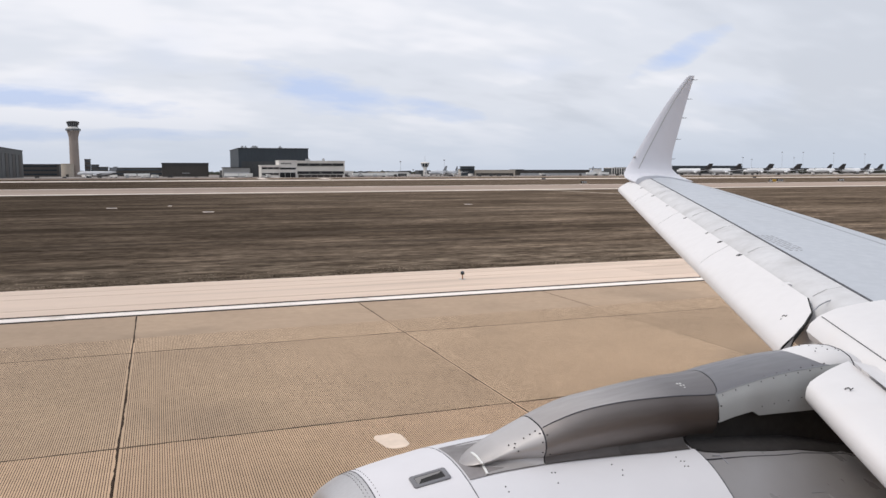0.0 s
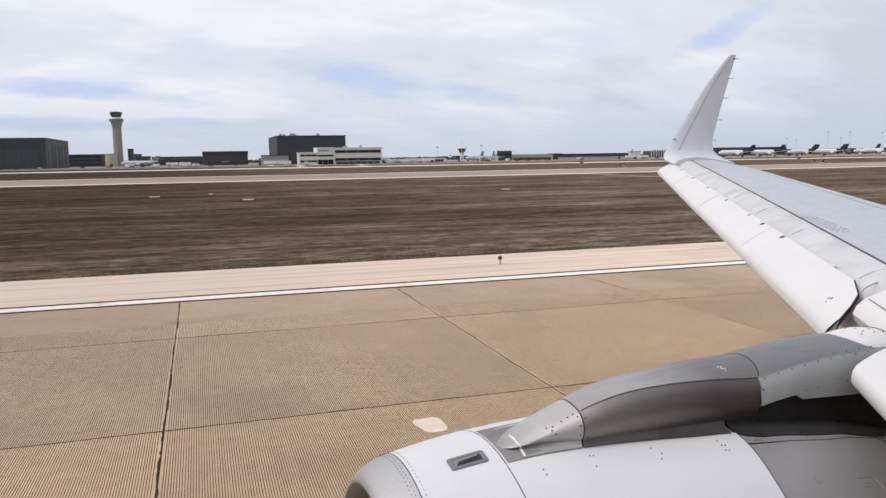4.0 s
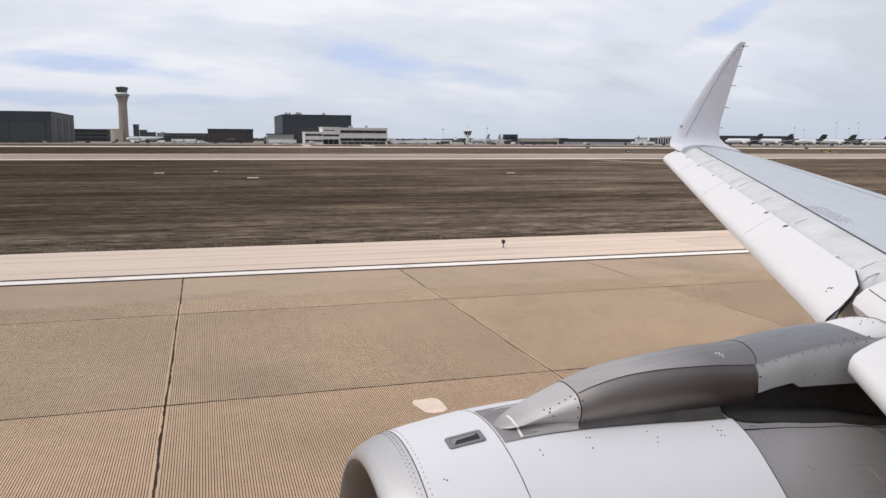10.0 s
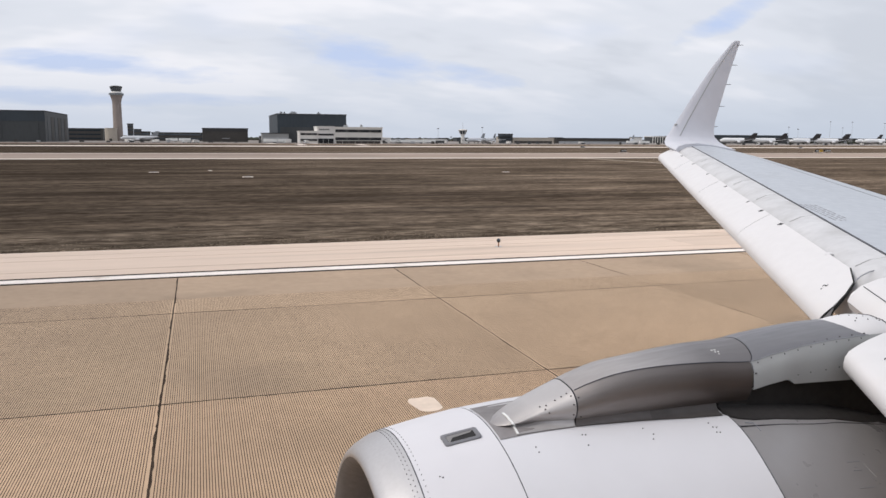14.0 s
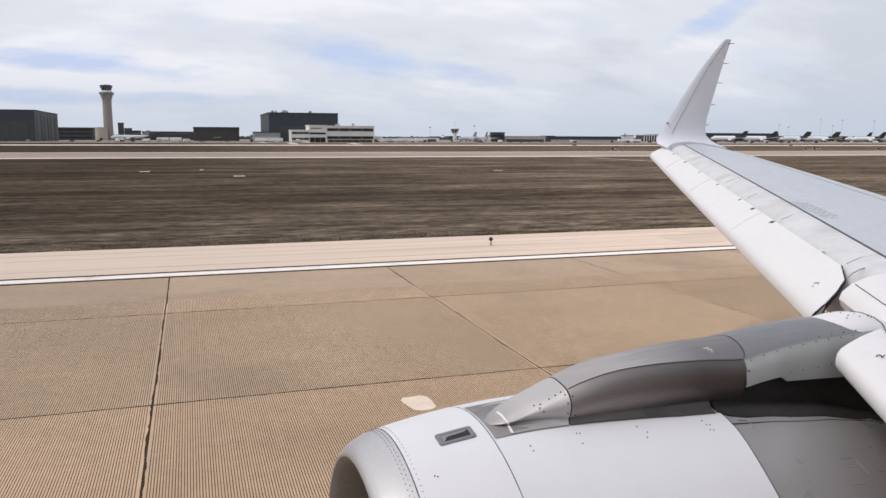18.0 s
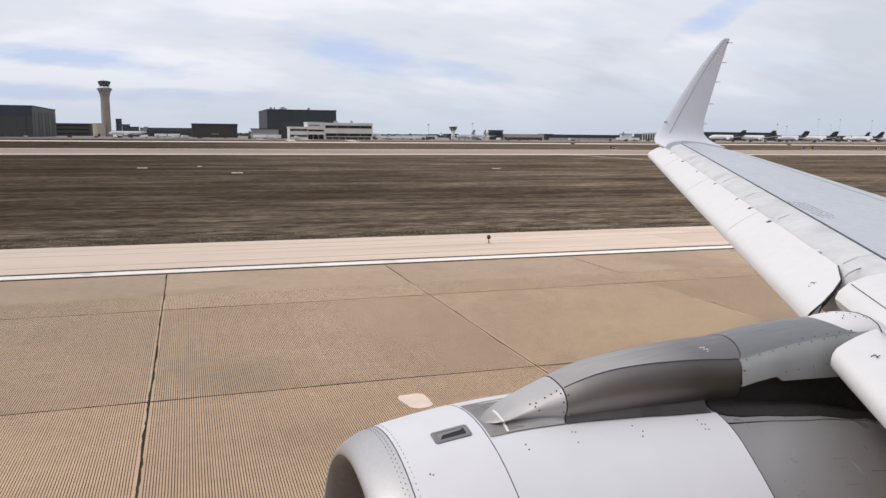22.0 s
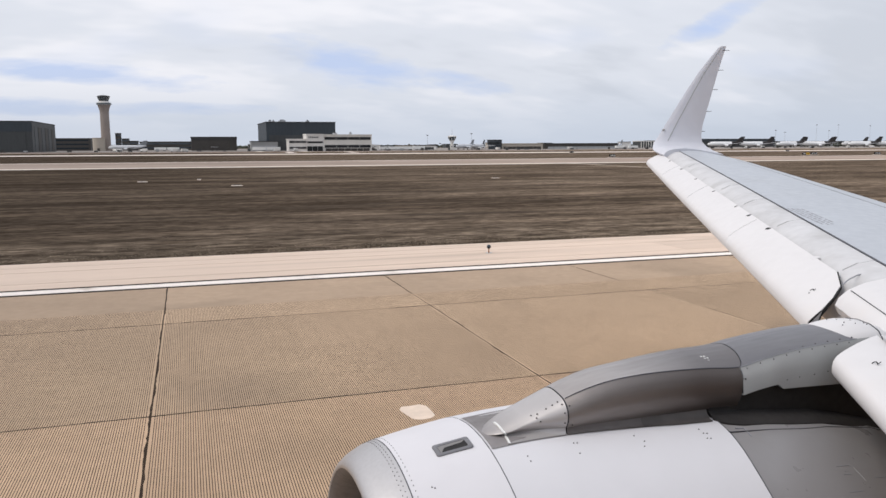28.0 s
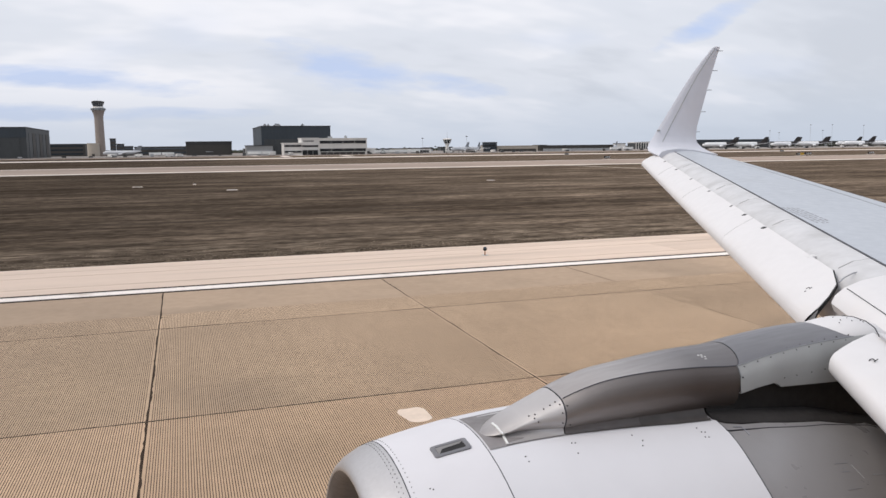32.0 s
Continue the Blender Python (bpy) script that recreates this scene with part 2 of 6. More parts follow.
def turf_material():
    """Dry mown turf: broad blotches, tufts and fine straw, paler in the strip next to the pavement."""
    m = bpy.data.materials.new("dry_brown_turf")
    m.use_nodes = True
    n, l = m.node_tree.nodes, m.node_tree.links
    bs = n["Principled BSDF"]
    geo = n.new("ShaderNodeNewGeometry")

    def nz(scale, detail, stretch, rough=0.55):
        mp = n.new("ShaderNodeMapping")
        mp.inputs["Scale"].default_value = stretch
        l.new(geo.outputs["Position"], mp.inputs[0])
        t = n.new("ShaderNodeTexNoise")
        t.inputs["Scale"].default_value = scale
        t.inputs["Detail"].default_value = detail
        t.inputs["Roughness"].default_value = rough
        l.new(mp.outputs[0], t.inputs["Vector"])
        return t.outputs[0]

    def ramp(v, stops):
        r = n.new("ShaderNodeValToRGB")
        el = r.color_ramp.elements
        el[0].position, el[0].color = stops[0][0], (*stops[0][1], 1)
        el[1].position, el[1].color = stops[-1][0], (*stops[-1][1], 1)
        for p, c in stops[1:-1]:
            el.new(p).color = (*c, 1)
        l.new(v, r.inputs[0])
        return r.outputs[0]

    def mix(f, a, b, mode="MIX"):
        x = n.new("ShaderNodeMix")
        x.data_type, x.blend_type = "RGBA", mode
        for k, v in ((0, f), (6, a), (7, b)):
            if isinstance(v, (int, float)):
                x.inputs[k].default_value = v
            else:
                l.new(v, x.inputs[k])
        return x.outputs[2]

    base = ramp(nz(0.075, 5, (0.45, 1.0, 1)), [(0.36, (0.062, 0.0495, 0.0390)), (0.48, (0.088, 0.0705, 0.0560)), (0.62, (0.118, 0.0955, 0.0765))])
    tufts = ramp(nz(0.50, 7, (0.30, 1.0, 1), 0.72), [(0.38, (0.60, 0.59, 0.58)), (0.50, (0.96, 0.95, 0.94)), (0.62, (1.32, 1.30, 1.27))])
    streak = ramp(nz(0.30, 5, (0.055, 1.0, 1), 0.6), [(0.36, (0.74, 0.72, 0.71)), (0.50, (1.0, 0.99, 0.98)), (0.64, (1.24, 1.22, 1.19))])
    straw = ramp(nz(2.6, 5, (0.40, 1.0, 1), 0.7), [(0.38, (0.58, 0.57, 0.56)), (0.62, (1.38, 1.36, 1.33))])
    dead = ramp(nz(0.16, 8, (0.22, 1.0, 1), 0.70), [(0.52, (0, 0, 0)), (0.62, (0.55, 0.55, 0.55))])
    mown = ramp(nz(1.7, 4, (0.035, 1.0, 1), 0.6), [(0.36, (0.78, 0.77, 0.76)), (0.64, (1.22, 1.21, 1.19))])
    col = mix(1.0, mix(1.0, mix(1.0, mix(1.0, base, streak, "MULTIPLY"), tufts, "MULTIPLY"), straw, "MULTIPLY"), mown, "MULTIPLY")
    dark = n.new("ShaderNodeRGB")
    dark.outputs[0].default_value = (0.046, 0.0365, 0.0290, 1)
    col = mix(dead, col, dark.outputs[0])
    sep = n.new("ShaderNodeSeparateXYZ")
    l.new(geo.outputs["Position"], sep.inputs[0])
    verge = n.new("ShaderNodeMapRange")
    for k, v in ((1, 35.0), (2, 47.0), (3, 0.95), (4, 0.0)):
        verge.inputs[k].default_value = v
    l.new(sep.outputs[1], verge.inputs[0])
    lumps = ramp(nz(0.85, 4, (0.38, 1.0, 1), 0.6), [(0.40, (0.50, 0.48, 0.46)), (0.50, (0.95, 0.94, 0.93)), (0.62, (1.50, 1.48, 1.45))])
    pale = mix(1.0, mix(1.0, ramp(nz(0.16, 5, (0.4, 1, 1)), [(0.35, (0.090, 0.072, 0.057)), (0.62, (0.185, 0.152, 0.121))]), tufts, "MULTIPLY"), straw, "MULTIPLY")
    pale = mix(1.0, pale, lumps, "MULTIPLY")
    # turf brightens along x: its frontlit look under the sun, painted into the colour
    frontlit = n.new("ShaderNodeMapRange")
    for k, v in ((1, PLANE_X - 14.0), (2, PLANE_X + 40.0), (3, 0.84), (4, 1.46)):
        frontlit.inputs[k].default_value = v
    l.new(sep.outputs[0], frontlit.inputs[0])
    col = mix(1.0, col, frontlit.outputs[0], "MULTIPLY")
    col = mix(verge.outputs[0], col, pale)
    l.new(col, bs.inputs["Base Color"])
    bs.inputs["Roughness"].default_value = 0.95
    bs.inputs["Diffuse Roughness"].default_value = 1.0
    bs.inputs["Specular IOR Level"].default_value = 0.0
    bp = n.new("ShaderNodeBump")
    bp.inputs["Strength"].default_value = 0.5
    bp.inputs["Distance"].default_value = 0.02
    l.new(nz(5.0, 6, (0.5, 1, 1)), bp.inputs["Height"])
    l.new(bp.outputs[0], bs.inputs["Normal"])
    return m


GRASS = turf_material()
SOIL = material("dark_bare_soil", (0.045, 0.034, 0.026), 0.95, grit=1.0, spread=0.3, scales=(0.5, 5))
BLADE = material("straw_grass_blades", (0.20, 0.160, 0.120), 0.95, grit=1.0, spread=0.5, scales=(0.5, 2.2), stretch=(0.5, 1, 1), island=0.25, spec=0.0)
SKINWHITE = material("white_aircraft_paint", (0.64, 0.63, 0.655), 0.55, spread=0.02, scales=(0.8, 5), stain=(0.58, 0.565, 0.575), stain_scale=1.1, stain_at=(0.60, 0.85), spec=0.35)
WINGLETWHITE = material("cool_white_winglet_paint", (0.575, 0.585, 0.635), 0.45, spread=0.025, scales=(0.8, 5), stain=(0.52, 0.525, 0.565), stain_scale=1.1, stain_at=(0.55, 0.8), spec=0.4)
FUSGREY = material("silver_grey_fuselage_paint", (0.34, 0.345, 0.355), 0.4, spread=0.05, scales=(0.5, 5))
FANWHITE = material("faintly_grey_fan_cowl_paint", (0.63, 0.625, 0.65), 0.5, spread=0.02, scales=(0.8, 5), stain=(0.57, 0.56, 0.57), stain_scale=1.1, stain_at=(0.60, 0.85), spec=0.35)
# white cowl paint greyed so that its colour holds the wing's shade
REVERSER = material("white_rear_cowl_with_shade", (0.262, 0.254, 0.259), 0.34, spread=0.03, scales=(0.8, 5), stain=(0.215, 0.203, 0.20), stain_scale=1.3, stain_at=(0.55, 0.8))
SLATWHITE = material("white_slat_paint", (0.665, 0.650, 0.652), 0.45, spread=0.02, scales=(0.8, 6), stain=(0.64, 0.61, 0.59), stain_scale=1.5, stain_at=(0.6, 0.85))
WINGGREY = material("pale_grey_wing_paint", (0.430, 0.455, 0.492), 0.42, spread=0.02, scales=(0.5, 5), stain=(0.39, 0.41, 0.44), stain_scale=0.9, stain_at=(0.58, 0.8))
NOSEGREY = material("worn_leading_edge_paint", (0.56, 0.556, 0.564), 0.45, spread=0.06, scales=(1.4, 9), stain=(0.43, 0.423, 0.42), stain_scale=2.6, stain_at=(0.48, 0.72))
STENCIL = material("faded_stencil_paint", (0.27, 0.275, 0.30), 0.5)
SLOTBLACK = material("black_slot", (0.012, 0.012, 0.013), 0.8)
SEAM = material("dark_panel_seam", (0.045, 0.045, 0.055), 0.6, spread=0.1)
PALESEAM = material("pale_panel_seam", (0.42, 0.415, 0.42), 0.5)
LIPMETAL = material("bare_aluminium_lip", (0.53, 0.518, 0.52), 0.46, metal=0.85, spread=0.03, scales=(1.2, 30))
# tint: dark reflections painted in towards the rear of the pylon side
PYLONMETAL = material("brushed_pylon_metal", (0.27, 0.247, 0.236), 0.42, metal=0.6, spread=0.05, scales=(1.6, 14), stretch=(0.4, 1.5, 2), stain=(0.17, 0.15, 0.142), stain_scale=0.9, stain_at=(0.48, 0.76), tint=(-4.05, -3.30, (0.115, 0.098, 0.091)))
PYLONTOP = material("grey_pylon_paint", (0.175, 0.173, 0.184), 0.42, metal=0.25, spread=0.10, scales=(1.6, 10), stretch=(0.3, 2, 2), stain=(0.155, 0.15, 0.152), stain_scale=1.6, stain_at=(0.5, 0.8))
# tint: the crown's reflections painted darker towards the rear
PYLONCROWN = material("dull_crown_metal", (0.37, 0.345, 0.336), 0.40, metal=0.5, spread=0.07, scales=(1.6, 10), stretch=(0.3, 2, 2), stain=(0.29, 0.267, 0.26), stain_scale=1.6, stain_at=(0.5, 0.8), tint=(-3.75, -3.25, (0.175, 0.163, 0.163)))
# tint: greyer at the tip, fading to a paler colour behind it
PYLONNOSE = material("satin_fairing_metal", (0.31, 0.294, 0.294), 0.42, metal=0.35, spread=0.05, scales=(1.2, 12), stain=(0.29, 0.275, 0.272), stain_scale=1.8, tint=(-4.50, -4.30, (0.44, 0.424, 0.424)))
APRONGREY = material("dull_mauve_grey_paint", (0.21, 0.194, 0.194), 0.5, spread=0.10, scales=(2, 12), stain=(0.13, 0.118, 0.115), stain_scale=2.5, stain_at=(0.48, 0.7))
APRONMID = material("darker_apron_paint", (0.108, 0.095, 0.091), 0.5, spread=0.12, scales=(2, 12), stain=(0.085, 0.076, 0.072), stain_scale=2.5, stain_at=(0.48, 0.7))
APRONDARK = material("darkest_apron_paint", (0.085, 0.075, 0.071), 0.55, spread=0.14, scales=(2, 12), stain=(0.045, 0.040, 0.038), stain_scale=2.5, stain_at=(0.48, 0.7))
PANELGREY = material("light_grey_panel_paint", (0.33, 0.338, 0.338), 0.5, spread=0.06, scales=(2, 12), stain=(0.27, 0.272, 0.268), stain_scale=3, stain_at=(0.55, 0.8))
# near-black colours that paint in the shade of gaps and recesses
GAPBROWN = material("brownish_gap_shade", (0.020, 0.0175, 0.017), 0.85, spread=0.2, scales=(2, 10))
GAPSHADE = material("near_black_gap_shade", (0.014, 0.013, 0.013), 0.8, metal=0.0, spread=0.2, scales=(2, 10))
DUCT = material("dark_intake_liner", (0.19, 0.182, 0.18), 0.5, spread=0.1, scales=(3, 20))
FASTENER = material("dark_fastener", (0.06, 0.055, 0.055), 0.5, metal=0.5)
RUBBER = material("black_rubber", (0.02, 0.02, 0.02), 0.8)
STEEL = material("galvanised_steel", (0.40, 0.41, 0.42), 0.5, metal=0.5, spread=0.1)
HANGAR = material("dark_green_grey_cladding", (0.030, 0.040, 0.050), 0.6, spread=0.12, scales=(0.03, 0.5), stretch=(1, 1, 0.2))
HANGARLOW = material("grey_hangar_door_metal", (0.046, 0.050, 0.052), 0.6, spread=0.12, scales=(0.05, 0.7), stretch=(1, 1, 0.2))
BROWNWALL = material("brown_metal_wall", (0.052, 0.047, 0.042), 0.7, spread=0.12, scales=(0.05, 0.6))
BEIGE = material("beige_concrete_wall", (0.43, 0.38, 0.32), 0.8, spread=0.08, scales=(0.08, 0.8))
OFFWHITE = material("off_white_wall", (0.66, 0.64, 0.61), 0.7, spread=0.06, scales=(0.08, 0.8))
GREYSHED = material("grey_shed_cladding", (0.27, 0.27, 0.265), 0.7, spread=0.08, scales=(0.08, 0.8))
RIBBON = material("dark_ribbon_glazing", (0.018, 0.020, 0.022), 0.35, spread=0.2, scales=(0.1, 0.8), spec=0.25)
CREAMWALL = material("cream_facade_panels", (0.70, 0.675, 0.63), 0.7, spread=0.06, scales=(0.08, 0.8))
DIRTPALE = material("pale_worn_track", (0.34, 0.275, 0.21), 0.95, spread=0.25, scales=(0.15, 1.5), stain=(0.12, 0.095, 0.07), stain_scale=0.3, stain_at=(0.5, 0.66))
DARKROOF = material("dark_flat_roof", (0.045, 0.044, 0.045), 0.85, spread=0.1, scales=(0.05, 0.6))
GLASSDARK = glass_material("dark_window_glass", (0.03, 0.04, 0.05))
TOWERSTONE = material("tan_tower_concrete", (0.275, 0.232, 0.208), 0.8, spread=0.06, scales=(0.1, 1.2))
LEAF = material("far_dark_foliage", (0.045, 0.05, 0.035), 0.9, spread=0.3, scales=(0.1, 0.8), island=0.3)
JETWHITE = material("white_jet_paint", (0.78, 0.78, 0.78), 0.35, spread=0.04, scales=(0.2, 2))
JETBROWN = material("dark_brown_tail_paint", (0.020, 0.015, 0.014), 0.6, spread=0.1, scales=(0.2, 2))
JETSILVER = material("silver_grey_jet_paint", (0.56, 0.57, 0.59), 0.35, spread=0.05, scales=(0.2, 2))
JETGREEN = material("deep_green_tail_paint", (0.01, 0.09, 0.075), 0.4, spread=0.06, scales=(0.2, 2))
TAILGREY = material("grey_tail_paint", (0.20, 0.21, 0.225), 0.4, spread=0.06, scales=(0.2, 2))
SIGNBLACK = material("black_sign_face", (0.014, 0.014, 0.015), 0.85, spread=0.1, spec=0.2)
SIGNYELLOW = material("yellow_sign_face", (0.75, 0.45, 0.02), 0.5, spread=0.06)
SIGNRED = material("red_sign_face", (0.45, 0.03, 0.03), 0.5, spread=0.06)
SIGNWHITE = material("white_sign_paint", (0.78, 0.78, 0.76), 0.5, spread=0.04)
LAMPORANGE = material("orange_lamp_body", (0.30, 0.12, 0.04), 0.5)


# ---------------------------------------------------------------- building helpers
def link_mesh(name, bm, mat, smooth=False):
    me = bpy.data.meshes.new(name)
    bmesh.ops.recalc_face_normals(bm, faces=bm.faces)
    bm.to_mesh(me)
    bm.free()
    me.materials.append(mat)
    if smooth:
        for p in me.polygons:
            p.use_smooth = True
        me.set_sharp_from_angle(angle=radians(38))
    return new(name, me)


def part(name, bm, mat, parent, label="", smooth=False):
    ob = link_mesh(name, bm, mat, smooth)
    ob.parent = parent
    if label:
        tagged(ob, label)
    return ob


def thing(name, label, category, at=(0, 0, 0), group="", kind="", turn=0):
    ob = new(name)
    ob.matrix_basis = pose(*at, 0, 0, turn)
    return tagged(ob, label, category, group, kind)


def box(bm, x0, x1, y0, y1, z0, z1, bevel=0.0):
    r = bmesh.ops.create_cube(bm, size=1, matrix=Matrix.Translation(((x0 + x1) / 2, (y0 + y1) / 2, (z0 + z1) / 2)) @ Matrix.Diagonal((x1 - x0, y1 - y0, z1 - z0, 1)))
    if bevel:
        es = {e for v in r["verts"] for e in v.link_edges}
        bmesh.ops.bevel(bm, geom=list(es), offset=bevel, segments=1, affect="EDGES")
    return bm


def boxes(*dims, bevel=0.0):
    bm = bmesh.new()
    for d in dims:
        box(bm, *d, bevel=bevel)
    return bm


def loft(sections, ring=True, caps=True):
    """Skin through rows of points, each row as long as the next."""
    bm = bmesh.new()
    rows = [[bm.verts.new(p) for p in s] for s in sections]
    n = len(rows[0])
    for a, b in zip(rows, rows[1:]):
        for i in range(n if ring else n - 1):
            j = (i + 1) % n
            bm.faces.new((a[i], a[j], b[j], b[i]))
    if ring and caps:
        bm.faces.new(rows[0])
        bm.faces.new(rows[-1][::-1])
    return bm


def circle(x, y, z, r, n=32, a0=0.0, a1=360.0, ry=None):
    """Points of a circle about the x axis; a = 90 is the top."""
    k = n if a1 - a0 >= 360 else n - 1
    ry = ry or r
    return [Vector((x, y + ry * math.cos(radians(a0 + (a1 - a0) * i / k)), z + r * math.sin(radians(a0 + (a1 - a0) * i / k)))) for i in range(n)]


def rod(bm, a, b, r0, r1=None, n=8):
    a, b = Vector(a), Vector(b)
    m = Matrix.Translation((a + b) / 2) @ (b - a).to_track_quat("Z", "Y").to_matrix().to_4x4()
    bmesh.ops.create_cone(bm, cap_ends=True, segments=n, radius1=r0, radius2=r0 if r1 is None else r1, depth=(b - a).length, matrix=m)
    return bm


def strip(points, width, lift, up):
    """A thin raised band along points; up: the surface normal there."""
    bm = bmesh.new()
    pts = [Vector(p) for p in points]
    up = Vector(up).normalized()
    sec = []
    for i, p in enumerate(pts):
        d = (pts[min(i + 1, len(pts) - 1)] - pts[max(i - 1, 0)]).normalized()
        s = d.cross(up).normalized() * width / 2
        sec.append([p + s - up * 0.004, p + s + up * lift, p - s + up * lift, p - s - up * 0.004])
    bm.free()
    return loft(sec)


# ---------------------------------------------------------------- ground, runway, taxiways
bm = bmesh.new()
xs = [-4200, -1500, -600, -200, -60, 0, 60, 200, 600, 1500, 4200]
ys = [-3000, -600, -100, 34, 60, 120, 200, 400, 800, 1500, 4300]
gv = [[bm.verts.new((x, y, -0.05)) for x in xs] for y in ys]
for j in range(len(ys) - 1):
    for i in range(len(xs) - 1):
        bm.faces.new((gv[j][i], gv[j][i + 1], gv[j + 1][i + 1], gv[j + 1][i]))
ground = tagged(link_mesh("ground", bm, GRASS), "dry brown mown turf of a flat airfield", "ground", kind="structure")

soil = []
re_ = random.Random(3)
for i in range(561):
    x = -720 + 3.0 * i
    soil.append([Vector((x, 34.78, -0.049)), Vector((x, 34.79, -0.030)), Vector((x, 34.86 + re_.uniform(0, 0.10), -0.036)), Vector((x, 34.96 + re_.uniform(0, 0.16), -0.049))])
part("soil_edge", loft(soil, ring=False), SOIL, ground, "thin line of bare dark soil at the pavement edge")

SLAB, X0, Y_EDGE = 7.5, -0.92, 28.38
runway = tagged(link_mesh("runway", boxes((-720, 960, -32.6, Y_EDGE + 0.2, -0.3, -0.022)), JOINT),
                "wide tan concrete runway of square grooved slabs", "runway", kind="structure")
shoulder = tagged(link_mesh("pavement", boxes((-720, 960, Y_EDGE + 0.25, 34.8, -0.3, -0.02)), JOINT),
                  "pale concrete shoulder beside the runway edge line", "pavement", kind="structure")


def white_stripe(name, x0, x1, y0, y1, border=0.12, label="white painted runway stripe with black border"):
    z = 0.004
    ob = part(name, boxes((x0, x1, y0, y1, 0.0, z)), ROADWHITE, runway, label)
    edge = boxes((x0 - border, x1 + border, y0 - border, y0, 0.0, z - 0.001), (x0 - border, x1 + border, y1, y1 + border, 0.0, z - 0.001),
                 (x0 - border, x0, y0, y1, 0.0, z - 0.001), (x1, x1 + border, y0, y1, 0.0, z - 0.001))
    part("stripe_border", edge, ROADBLACK, ob)
    return ob


white_stripe("edge_line", -715, 955, 27.43, 28.10, 0.26, "long white painted runway edge line")
white_stripe("edge_line", -715, 955, -32.2, -31.35, 0.07, "long white painted runway edge line")
for k in range(-11, 16):
    part("centre_stripe", boxes((k * 61 + 20, k * 61 + 56, -2.45, -1.55, 0, 0.004)), ROADWHITE, runway, "white painted centreline dash")
# markings behind: the threshold bars and the touchdown blocks passed on the run
for k in range(4):
    white_stripe("threshold_bar", 742, 788, 5.0 + 3.55 * k, 6.75 + 3.55 * k, 0.16, "white threshold bar with black border")
    white_stripe("threshold_bar", 742, 788, -10.0 - 3.55 * k, -8.25 - 3.55 * k, 0.16, "white threshold bar with black border")
white_stripe("aiming_block", 470, 516, 8.2, 17.6, 0.16, "broad white aiming point block with black border")
white_stripe("aiming_block", 470, 516, -21.6, -12.2, 0.16, "broad white aiming point block with black border")
for x in (310, 66.0):
    for k in range(2):
        white_stripe("touchdown_bar", x, x + 23, 4.6 + 3.3 * k, 6.4 + 3.3 * k, 0.14, "white touchdown zone bar with black border")

# taxiways and aprons: broad bands parallel with the runway, and the crossings
def band(name, x0, x1, y0, y1, top, mat, label, pieces=1):
    ob = tagged(link_mesh(name, boxes(*[(x0 + (x1 - x0) * i / pieces, x0 + (x1 - x0) * (i + 1) / pieces - (0.05 if pieces > 1 else 0), y0, y1, -0.3, top) for i in range(pieces)]), mat),
                label, "taxiway", kind="structure")
    return ob


band("taxiway_near", -2200, 2600, 190, 250, -0.012, TAXI, "broad grey-brown concrete taxiway", 320)
band("taxiway_edge", -2200, 2600, 184, 190, -0.016, PALE, "pale concrete edge of the taxiway")
band("taxiway_edge_far", -2200, 2600, 250, 254, -0.016, PALE, "pale concrete edge of the taxiway")
band("taxiway_mid", -2200, 2600, 455, 505, -0.012, PALE, "pale concrete parallel taxiway", 160)
band("taxiway_outer", -2200, 2600, 655, 720, -0.012, TAXI, "grey concrete parallel taxiway", 160)
band("apron", -2200, 2800, 775, 1700, -0.012, APRON, "wide grey concrete apron before the hangars", 1)

# a paved track leading into the turf from the taxiway
trk = []
for i in range(25):
    t = i / 24
    w = 0.9 + 0.5 * t + 0.35 * math.sin(9 * t) + 0.3 * math.sin(23 * t + 1)
    cx = 35.5 - 2.2 * t + 0.5 * math.sin(7 * t)
    trk.append([Vector((cx + w * k, 184 - 56 * t, z)) for k, z in ((1, -0.2), (1, -0.040), (-1, -0.040), (-1, -0.2))])
bm = loft(trk)
tagged(link_mesh("service_track", bm, DIRTPALE), "pale paved service track across dry turf", "road", kind="structure")


